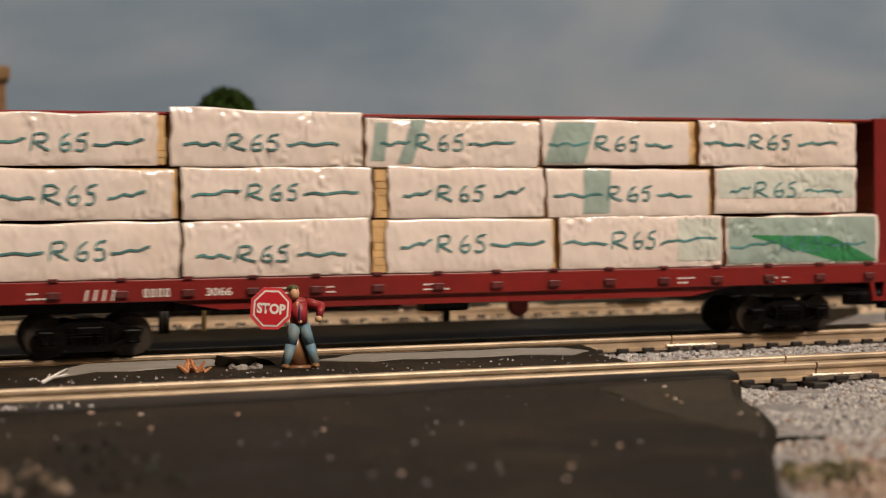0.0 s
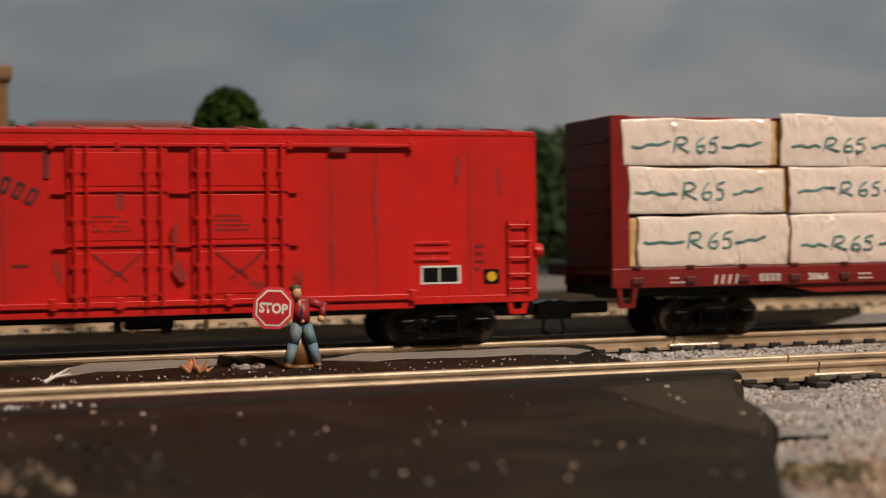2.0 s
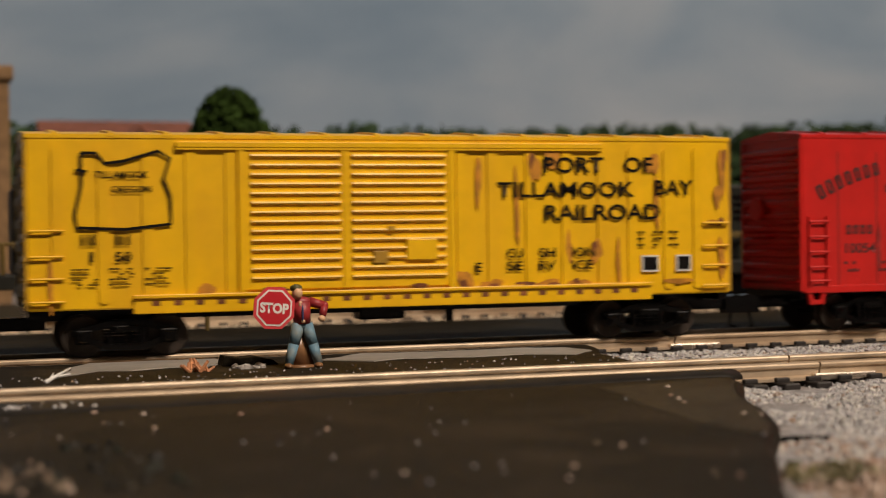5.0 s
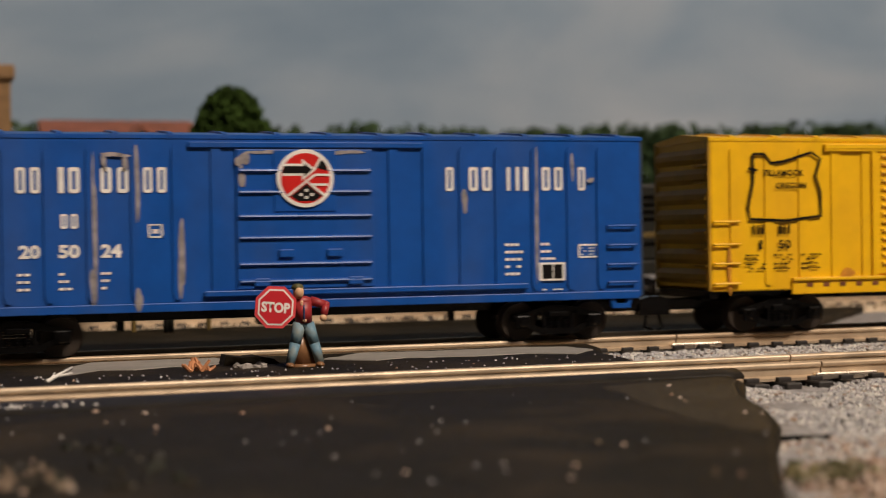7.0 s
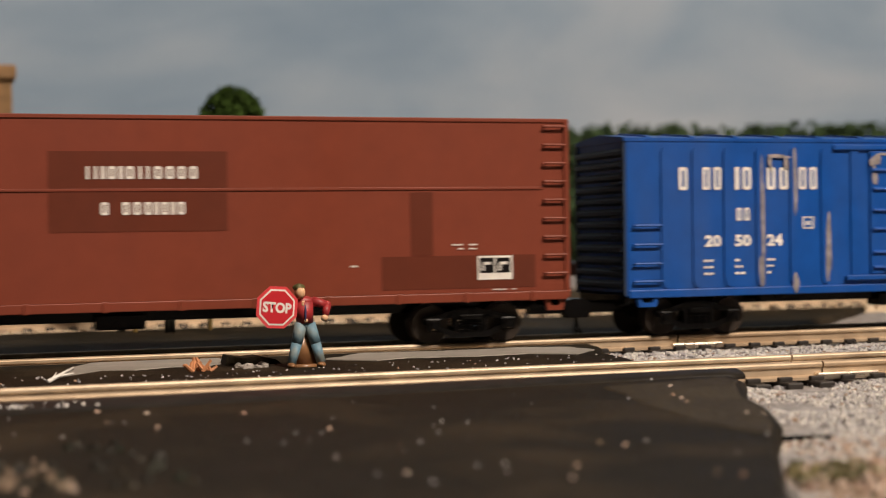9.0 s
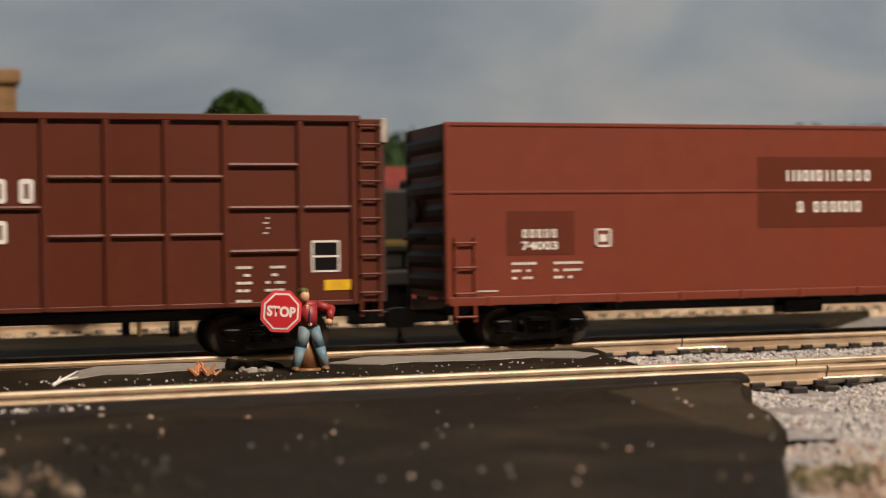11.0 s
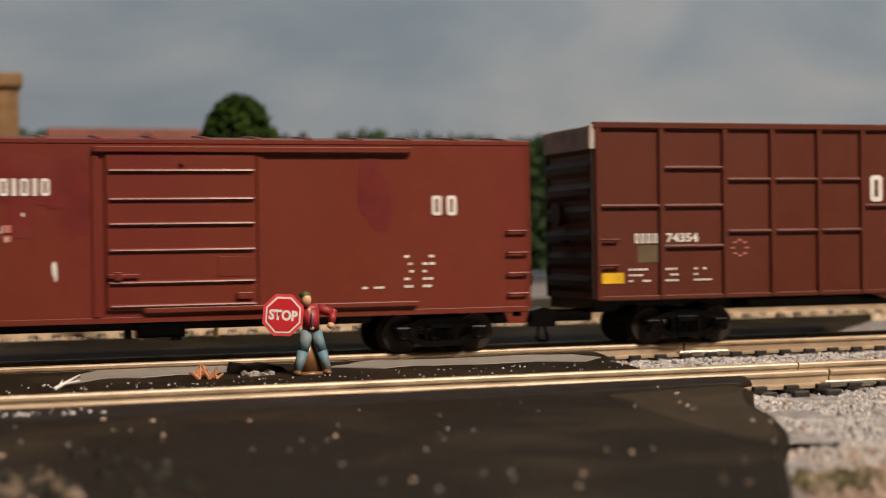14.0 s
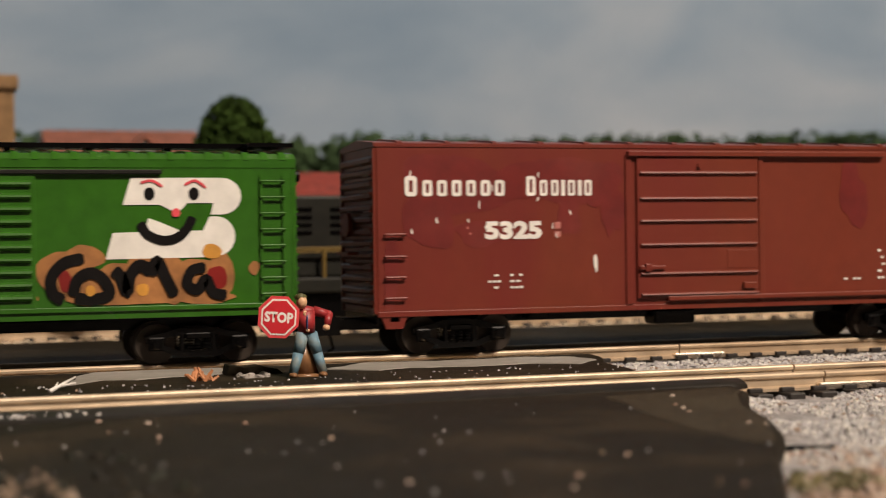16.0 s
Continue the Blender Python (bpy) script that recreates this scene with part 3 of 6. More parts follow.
    s = Shape().tube((73.3, 124.5, -2.5), (77.1, 122.7, -2.4), 0.35, 0.3, 6)
    single("black_sprue", s, BLACK, "small black plastic offcut lying in ballast", "debris")
    stones("tan_ballast", [(-40, 420, 306, 344)], 9000, 0.8, stone_material("tan_stone", [(0, (0.66, 0.52, 0.37)), (0.5, (0.74, 0.62, 0.46)), (0.85, (0.3, 0.22, 0.15))]), "tan ballast under the far track", lambda x, y: -2.3)


def build_setting():
    build_room()
    build_ground()
    build_pavement()
    build_gravel()
    build_track(TRACK_Y, 94.5, 330, {-1: [112], 1: [140]}, "nickel silver toy railway track with black ties")
    build_track(FRONT_Y, 90.5, 330, {-1: [105], 1: [107]}, "nickel silver toy railway track set in asphalt")
    s = Shape().box(-300, 700, 305, 345, -3, -2.2)
    tagged(part("ground_far_track", s, TANBALLAST), "tan ballast bed of the far track", "ground", kind="structure")
    build_track(BACK_Y, 20, 330, {}, "toy railway track on tan ballast behind", 0.4)


build_setting()

# ---- the freight cars ----
HW = 9.35
FACE = -HW
WHEELS, CARS = [], []


def truck_shape():
    """A cast truck: open side frames with springs and bearing boxes, and the bolster between them."""
    s = Shape()
    for side in (-1, 1):
        y0, y1 = (6.7, 7.6) if side > 0 else (-7.6, -6.7)
        s.prism([(-7.1, 2.9), (-7.3, 3.9), (-4.7, 4.4), (-2.5, 5.0), (2.5, 5.0), (4.7, 4.4), (7.3, 3.9), (7.1, 2.9), (4.5, 3.6), (2.2, 4.1), (-2.2, 4.1), (-4.5, 3.6)], y0, y1)
        s.prism([(-5.2, 2.0), (-2.6, 0.9), (2.6, 0.9), (5.2, 2.0), (4.8, 2.7), (2.3, 1.7), (-2.3, 1.7), (-4.8, 2.7)], y0, y1)
        for x in (-2.5, 1.9):
            s.box(x, x + 0.6, y0, y1, 1.4, 4.4, c=0.1)
        face, d = (y0, -1) if side < 0 else (y1, 1)
        for x in (-5.8, 5.8):
            s.box(x - 1.1, x + 1.1, min(face, face + d * 0.5), max(face, face + d * 0.5), 1.9, 3.8, c=0.2)
            s.tube((x, face + d * 0.4, 2.8), (x, face + d * 0.85, 2.8), 0.8, 0.55, 12)
        for x in (-1.2, 0.0, 1.2):
            for k in range(4):
                s.tube((x, y0 + 0.4, 1.7 + k * 0.45), (x, y0 + 0.4, 2.0 + k * 0.45), 0.52, 0.52, 8)
        s.box(-1.7, 1.7, min(face, face + d * 0.4), max(face, face + d * 0.4), 3.45, 4.3, c=0.15)
        for x in (-3.0, 3.0):
            s.tube((x, face + d * 0.1, 4.0), (x, face + d * 0.45, 4.0), 0.3, 0.25, 8)
    s.box(-1.8, 1.8, -6.7, 6.7, 3.5, 5.4, c=0.2)
    for x in (-2.6, 2.6):
        s.box(x - 0.3, x + 0.3, -6.4, 6.4, 1.5, 2.3, c=0.1)
    return s


def wheel_shape():
    s = Shape().tube((0, -7.0, 0), (0, 7.0, 0), 0.55, n=10)
    for side in (-1, 1):
        s.tube((0, side * 4.55, 0), (0, side * 4.95, 0), 3.15, 3.15, 20)
        s.tube((0, side * 4.95, 0), (0, side * 6.1, 0), 2.8, 2.75, 20)
        s.tube((0, side * 6.1, 0), (0, side * 6.2, 0), 1.3, 1.1, 10)
        for k in range(4):
            q = k * math.pi / 2
            s.tube((1.9 * math.cos(q), side * 6.1, 1.9 * math.sin(q)), (1.9 * math.cos(q), side * 6.16, 1.9 * math.sin(q)), 0.35, n=6)
    return s


TRUCK_MESH = truck_shape().mesh("truck", BLACK)
WHEEL_MESH = wheel_shape().mesh("wheelset", [STEEL])


def running_gear(car, length, inset=13.5, drop=6.0, sill=None):
    """Two trucks with rolling wheelsets, couplers at both ends and the underframe."""
    for x in (inset, length - inset):
        t = new("truck", TRUCK_MESH)
        t.parent, t.location = car, (x * U, 0, 0)
        tagged(t, "black plastic four-wheel truck")
        for dx in (-5.8, 5.8):
            w = new("wheelset", WHEEL_MESH)
            w.parent, w.location = t, (dx * U, 0, 2.8 * U)
            WHEELS.append((w, dx))
    part("underframe", Shape().box(2, length - 2, -2.2, 2.2, drop - 1.5, drop + 0.4).box(inset + 12, length - inset - 12, -5.0, -4.2, drop - 1.2, drop).box(length * 0.5 - 6, length * 0.5 + 1, -6.5, -2.5, drop - 2.4, drop - 0.2, c=0.3), BLACK, car)
    for x, d in ((0, -1), (length, 1)):
        s = Shape().box(min(x - d * 3, x + d * 4.3), max(x - d * 3, x + d * 4.3), -1.1, 1.1, 3.6, 5.4, c=0.2)
        s.prism([(x + d * 3.4, 2.9), (x + d * 6.6, 2.9), (x + d * 7.1, 4.0), (x + d * 6.6, 5.6), (x + d * 5.3, 5.9), (x + d * 3.4, 5.4)], -1.7, 0.6)
        s.tube((x + d * 5.0, -0.6, 3.4), (x + d * 4.4, -1.0, 0.9), 0.22, n=6).tube((x + d * 4.4, -1.0, 0.9), (x + d * 5.4, -1.8, 0.6), 0.22, n=6)
        s.box(min(x, x - d * 1.6), max(x, x - d * 1.6), -8.6, 8.6, drop - 0.9, drop + 0.8)
        part("coupler", s, BLACK, car, "black knuckle coupler")


def ladder(car, x0, x1, zs, material, y=FACE, stiles=True, name="ladder"):
    s = Shape()
    for z in zs:
        s.box(x0, x1, y - 0.75, y - 0.42, z - 0.17, z + 0.17, c=0.13)
        s.box(x0 + 0.1, x0 + 0.45, y - 0.5, y + 0.05, z - 0.16, z + 0.16).box(x1 - 0.45, x1 - 0.1, y - 0.5, y + 0.05, z - 0.16, z + 0.16)
    if stiles:
        for x in (x0, x1 - 0.4):
            s.box(x, x + 0.4, y - 0.42, y + 0.02, zs[-1] - 0.8, zs[0] + 0.8)
    part(name, s, material, car, rest="rung")


def end_ladder(car, x, y0, y1, zs, material, d=-1):
    s = Shape()
    for z in zs:
        s.box(min(x, x + d * 0.7), max(x, x + d * 0.7), y0, y1, z - 0.15, z + 0.15)
    part("end_ladder", s, material, car, rest="rung")


def step(car, x0, x1, z0, z1, material):
    s = Shape().prism([(x0, z1), (x0 + 0.5, z0), (x1 - 0.5, z0), (x1, z1), (x1 - 0.7, z1), (x1 - 1.1, z0 + 0.7), (x0 + 1.1, z0 + 0.7), (x0 + 0.7, z1)], FACE + 0.1, FACE + 0.9)
    part("step", s, material, car)


def car_ends(car, length, z0, z1, material, ribs=11, depth=0.55, brake=True):
    for x, d in ((0, -1), (length, 1)):
        s = Shape()
        h = (z1 - z0 - 1.5) / ribs
        for k in range(ribs):
            z = z0 + 0.8 + k * h
            s.prism([(x - d * 0.1, z), (x + d * depth, z + h * 0.28), (x + d * depth, z + h * 0.55), (x - d * 0.1, z + h * 0.85)], -HW + 0.7, HW - 0.7)
        for y in (-HW + 0.05, HW - 0.75):
            s.box(min(x, x + d * 0.35), max(x, x + d * 0.35), y, y + 0.7, z0, z1)
        if brake:
            s.tube((x + d * 0.6, 3.0, z0 + 13), (x + d * 1.3, 3.0, z0 + 13), 1.9, n=16)
            s.box(min(x, x + d * 2.0), max(x, x + d * 2.0), -1.0, 6.0, z0 + 8.5, z0 + 8.9)
        part("end_panel", s, material, car, rest="corrugation")


def roof(car, length, z, material, ribs=14, rise=1.1):
    w = HW + 0.12
    s = Shape().along([(-w, z - 0.35), (-w, z + 0.15), (-w + 0.8, z + 0.35), (0, z + rise), (w - 0.8, z + 0.35), (w, z + 0.15), (w, z - 0.35)], -0.25, length + 0.25)
    for k in range(ribs):
        x = length * (k + 0.5) / ribs
        s.along([(-w - 0.06, z - 0.1), (-w - 0.02, z + 0.36), (-w + 0.8, z + 0.62), (0, z + rise + 0.25), (w - 0.8, z + 0.62), (w + 0.02, z + 0.36), (w + 0.06, z - 0.1)], x - 0.4, x + 0.4)
    part("roof", s, material, car, rest="rib")


def shell(car, length, z0, z1, material, name="body", label=""):
    return part(name, Shape().box(0, length, -HW, HW, z0, z1, c=0.22), material, car, label)


def new_car(u, label, name="freight_car", category="freight car"):
    c = thing(name, label, category, "cars of the moving train", at=(u, TRACK_Y, 0))
    CARS.append((c, u))
    return c


def lumber_bundle(car, x0, x1, z0, z1, wrap_from, wrap_to, prints=(), tilt=0.0):
    """Sticks of raw lumber in a wrinkled white wrap that leaves one end bare."""
    rng = random.Random(int(x0 * 10 + z0))
    low = min(0.0, tilt * (x1 - x0))
    b = part("lumber_pack", Shape().box(x0 + 0.2, x1 - 0.2, FACE + 0.45, 8.6, z0 + 0.15, z1 - 0.15 + low), WOOD, car, "bundle of raw yellow lumber in white wrap")
    s = Shape()
    n = 7
    for k in range(n):
        za, zb = z0 + 0.15 + (z1 + low - z0 - 0.3) * k / n, z0 + 0.15 + (z1 + low - z0 - 0.3) * (k + 1) / n
        s.box(x0 + rng.uniform(0, 0.35), x1 - rng.uniform(0, 0.35), FACE + 0.32 + rng.uniform(0, 0.15), FACE + 0.8, za + 0.05, zb - 0.05)
    parts("board", s, WOOD, b)
    # the wrap: a sagging sheet with creases, folded round top, front and bottom
    base = [(0.5, 0.02), (0.15, 0.0), (0.02, 0.03), (-0.05, 0.07), (-0.12, 0.14), (-0.16, 0.22), (-0.19, 0.32), (-0.2, 0.42), (-0.21, 0.52), (-0.2, 0.62), (-0.18, 0.72), (-0.15, 0.81), (-0.1, 0.88), (-0.03, 0.94), (0.05, 0.98), (0.3, 1.0), (2.0, 1.015)]
    prof = []
    for (da, qa), (db, qb) in zip(base, base[1:]):
        prof += [(da, qa), ((da + db) / 2, (qa + qb) / 2)]
    prof.append(base[-1])
    slope, key = rng.uniform(-0.012, 0.012) + tilt, rng.uniform(0, 90)
    rumple = rng.choice((0.25, 0.4, 0.7, 1.2))

    def crease(x, q):
        v = Vector((x * 0.5, q * 3.2, key))
        fold = abs(noise.noise(Vector((x * 0.9 + q * 2.5, q * 3 - x * 0.25, key + 7))))
        sharp = abs(noise.noise(Vector((x * 1.0 - q * 1.8, q * 4.6 + x * 0.3, key + 11))))
        patch = max(0.0, noise.noise(Vector((x * 0.22, q * 1.4, key + 21))) + 0.25)
        return rumple * patch * 0.75 * (0.25 - sharp) + 0.13 * noise.noise(v) + 0.2 * (0.35 - fold) * (0.4 + 0.6 * noise.noise(Vector((x * 0.2, q, key + 3)))) + 0.02 * noise.noise(Vector((x * 2.6, q * 14, key)))

    nx, m, v, f = 130, len(prof), [], []
    for k in range(nx + 1):
        x = wrap_from + (wrap_to - wrap_from) * k / nx
        sag = 0.3 * noise.noise(Vector((x * 0.16, z0, key))) + slope * (x - x0)
        edge = 0.35 * noise.noise(Vector((key, k * 9.0, 1)))
        for dy, q in prof:
            ragged = (0.35 * noise.noise(Vector((q * 4, key, k * 0.01)))) if k in (0, nx) else 0
            v.append((x + ragged, FACE + 0.02 + dy + crease(x, q) * (1 if 0.02 < q < 0.99 else 0.3), z0 + q * (z1 - z0) + sag * q))
    for k in range(nx):
        for j in range(m - 1):
            f.append((k * m + j, (k + 1) * m + j, (k + 1) * m + j + 1, k * m + j + 1))
    s = Shape()
    s.add(v, f)
    part("wrap", s, WRAP, b, "glossy wrinkled white wrap", smooth=True)

    def lie(x, z, lift):
        sag = 0.3 * noise.noise(Vector((x * 0.16, z0, key))) + slope * (x - x0)
        q = min(0.97, max(0.03, (z - z0) / (z1 - z0 + sag)))
        return FACE + 0.02 + np.interp(q, [r[1] for r in base[2:15]], [r[0] for r in base[2:15]]) + crease(x, q) - lift

    for name, material, label, xa, xb, za, zb, lean in prints:
        g = Shape()
        n = 120
        pts = [(xa + (xb - xa) * i / n + lean * j / 32, za + (zb - za) * j / 32) for i in range(n + 1) for j in range(33)]
        if name == "green_stripe":
            pts = []
            for i in range(n + 1):
                u = i / n
                hi, lo = (1.0 - 0.08 * u / 0.62 if u < 0.62 else 0.92 * (1 - u) / 0.38), max(0.0, 0.96 * (1 - u / 0.66))
                pts += [(xa + (xb - xa) * u, za + (zb - za) * (lo + (hi + 0.02 - lo) * j / 32)) for j in range(33)]
        g.add([(x, lie(x, z, 0.11 if name == "green_stripe" else 0.07), z) for x, z in pts], [(i * 33 + j, i * 33 + 33 + j, i * 33 + 34 + j, i * 33 + j + 1) for i in range(n) for j in range(32)])
        part("printed_patch", g, material, b, label, smooth=True)
    # ink: a dash, the grade mark, a dash, laid on the wrap
    zc, xm = z0 + (z1 - z0) * (0.45 + rng.uniform(-0.05, 0.08)), (wrap_from + wrap_to) / 2 + rng.uniform(-2.2, 0.6)
    k = rng.uniform(0.72, 0.95)
    lines = []
    for xa, xb in ((wrap_from + rng.uniform(0.5, 2.5), xm - 4.6), (xm + rng.uniform(4.2, 5.2), wrap_to - rng.uniform(0.6, 4))):
        drift = rng.uniform(-0.5, 1.2)
        lines.append([(xa + (xb - xa) * j / 14, zc - 0.2 + drift * (j / 14 - 0.3) + 0.25 * math.sin(j * 0.9 + x0) * rng.uniform(0.2, 1)) for j in range(15)])
    j = lambda: rng.uniform(-0.2, 0.2)
    lines.append([(xm - 3.9 + j(), zc - 1.5 * k), (xm - 3.4 + j(), zc + 1.4 * k)])
    lines.append([(xm - 3.5, zc + 1.35 * k), (xm - 2.2 + j(), zc + 1.5 * k), (xm - 1.7 + j(), zc + 0.8 * k), (xm - 2.3, zc + 0.1), (xm - 3.4, zc - 0.1 + j()), (xm - 2.4, zc - 0.7), (xm - 1.3 + j(), zc - 1.4 * k)])
    lines.append([(xm + 1.0 + j(), zc + 1.5 * k), (xm + 0.1, zc + 0.5), (xm - 0.2 + j(), zc - 0.7), (xm + 0.4, zc - 1.4 * k), (xm + 1.1, zc - 0.9), (xm + 1.0 + j(), zc - 0.1), (xm, zc - 0.3)])
    lines.append([(xm + 3.7 + j(), zc + 1.6 * k), (xm + 2.5, zc + 1.2 * k), (xm + 2.3 + j(), zc + 0.3), (xm + 3.1, zc + 0.2), (xm + 3.3 + j(), zc - 0.8), (xm + 2.7, zc - 1.4 * k), (xm + 1.9 + j(), zc - 1.2 * k)])
    for n_, p in enumerate(lines):
        s = stroke(Shape(), p, 0.33 if n_ < 2 else 0.28, 0.0, t=0.02, soft=True)
        s.v = [(x, y + lie(x, z, 0.135), z) for x, y, z in s.v]
        part("ink_line" if n_ < 2 else "ink_mark", s, INK, b, "teal ink line" if n_ < 2 else "teal handwritten mark R65")
    return b


def build_lumber_car():
    car = new_car(671.2, "maroon centre-beam lumber flatcar loaded with wrapped lumber", "lumber_flatcar")
    L = 145.0
    s = Shape().box(1, L - 1, -HW + 0.2, HW - 0.2, 9.6, 10.5).box(0, L, -HW, -HW + 0.7, 7.6, 10.6, c=0.12).box(0, L, HW - 0.7, HW, 7.6, 10.6, c=0.12)
    s.prism([(28, 7.7), (36, 6.2), (L - 36, 6.2), (L - 28, 7.7)], -HW + 0.6, -HW + 1.1)
    part("deck", s, MAROON, car)
    s = Shape()
    x = 4.0
    while x < L - 3:
        s.box(x - 0.9, x + 0.9, -HW - 0.45, -HW + 0.1, 8.2, 9.2, c=0.12).box(x - 0.7, x + 0.7, -HW - 0.3, -HW + 0.3, 10.5, 11.0, c=0.1)
        x += 9.1
    parts("stake_pocket", s, DARKMAROON, car)
    # bulkheads and stiffeners take the darker maroon for the shade on them
    for x in (0.2, L - 3.0):
        q = Shape().box(x, x + 2.8, -HW + 0.3, HW - 0.3, 10.5, 33.9, c=0.25)
        q = part("bulkhead", q, DARKMAROON, car, "maroon steel end bulkhead with its shade in the colour")
        for k in range(6):
            part("stiffener", Shape().box(x - 0.3, x, -HW + 1, HW - 1, 12 + k * 3.6, 12.7 + k * 3.6), DARKMAROON, q)
        part("edge_post", Shape().box(x - 0.1, x + 2.9, -HW + 0.15, -HW + 0.9, 10.5, 33.9, c=0.1), MAROON, q)
    part("centre_beam", Shape().box(2, L - 2, -1.2, 1.2, 31.5, 33.8, c=0.2).box(2, L - 2, -0.4, 0.4, 10.5, 31.5), MAROON, car)
    part("top_chord", Shape().box(2, L - 2, -8.2, 2.0, 33.35, 33.8, c=0.15), MAROON, car)
    rows = ((10.7, 18.6, (2.0, 30.4, 57.7, 86.7, 114.5, 142.5)), (18.7, 26.1, (2.6, 30.4, 58.1, 84.8, 112.8, 138.5)), (26.2, 33.3, (1.7, 28.9, 56.8, 84.1, 110.2, 138.6)))
    for r, (z0, z1, xs) in enumerate(rows):
        for k in range(5):
            bare0 = 2.4 if (r == 0 and k in (0, 2)) or (r == 1 and k == 2) else 0.3
            bare1 = 1.6 if (r, k) in ((2, 0), (2, 3)) else 1.0 if (r, k) in ((0, 2), (1, 3), (1, 0)) else 0.3
            x, w = xs[k], xs[k + 1] - xs[k]
            prints = {
                (2, 2): [("patch", GREYGREEN, "grey-green printed patch", x + 1.0, x + 3.0, z0 + 0.8, z1 - 0.8, 0.8), ("patch", GREYGREEN, "grey-green printed patch", x + 5.0, x + 7.2, z0 + 0.4, z1 - 0.4, 2.2)],
                (2, 3): [("patch", GREYGREEN, "grey-green printed patch", x + 0.5, x + 7.0, z0 + 0.4, z1 - 0.5, 2.0)],
                (1, 3): [("patch", GREYGREEN, "grey-green printed patch", x + 6.0, x + 10.4, z0 + 0.4, z1 - 0.5, 0.2)],
                (1, 4): [("tint", PALEGREEN, "pale green printed area", x + 0.8, x + w - 0.8, z0 + 2.6, z1 - 0.5, 0.0)],
                (0, 3): [("tint", PALEGREEN, "pale green printed area", x + w - 8, x + w - 0.8, z0 + 1.0, z1 - 0.5, 0.0)],
                (0, 4): [("tint", GREYGREEN, "grey-green printed area", x + 0.7, x + w - 0.8, z0 + 0.4, z1 - 0.4, 0.0), ("green_stripe", STRIPEGREEN, "green printed stripe on the wrap", x + 4.8, x + w - 0.5, z0 + 0.4, z0 + 4.7, 0.0)],
            }.get((r, k), ())
            lumber_bundle(car, x + 0.25, x + w - 0.25, z0 + 0.12 * ((k * 7 + r * 3) % 4 - 1.5) * (r > 0), z1 + 0.12 * ((k * 5 + r) % 4 - 1.5) + (0.9 if (r, k) == (2, 1) else 0), x + bare0, x + w - bare1, prints, -0.028 if (r, k) == (2, 1) else 0.0)
    s = Shape()
    for x0, x1 in ((8.9, 13.7), (65.5, 70.9), (106.5, 110.9), (51, 53), (43, 47)):
        fine_print(s, x0, x1, 8.0, 9.4, FACE - 0.05, 2, 1)
    for k in range(4):
        s.prism([(17.2 + k * 1.2, 7.9), (17.5 + k * 1.2, 7.9), (17.8 + k * 1.2, 9.4), (17.5 + k * 1.2, 9.4)], FACE - 0.08, FACE)
    blocks(s, "oooo", 25, 8.2, 3.9, 1.2, FACE - 0.05)
    fine_print(s, 122.2, 127.3, 7.8, 9.1, FACE - 0.05, 2, 2)
    lettering(s, WHITE, car, "small white stencilled lettering")
    glyphs("car_number", "3066", 33.8, 8.2, 3.6, 1.15, FACE - 0.06, WHITE, car)
    step(car, 0.8, 4.2, 4.6, 7.7, MAROON)
    step(car, L - 4.2, L - 0.8, 4.6, 7.7, MAROON)
    running_gear(car, L, 18.0, 7.4)
    part("brake_wheel", Shape().tube((82, -5, 5.4), (82, -4, 5.4), 1.6, n=16), MAROON, car)


DARKMAROON = mat("dark_maroon", (0.09, 0.010, 0.010), 0.5)
GREYGREEN = mat("grey_green_print", (0.33, 0.42, 0.38), 0.25, vary=0.08)
PALEGREEN = mat("pale_green_print", (0.60, 0.63, 0.57), 0.25, vary=0.06)
STRIPEGREEN = mat("green_print", (0.04, 0.24, 0.09), 0.25, vary=0.1)
YELLOWDECAL = mat("yellow_decal", (0.75, 0.45, 0.01), 0.5)
ORANGE = mat("orange_brown_spray", (0.30, 0.125, 0.035), 0.6, vary=0.3)
OCHRE = mat("ochre_spray", (0.52, 0.24, 0.03), 0.6, vary=0.2)
PINK = mat("pink_red_paint", (0.6, 0.06, 0.08), 0.5)


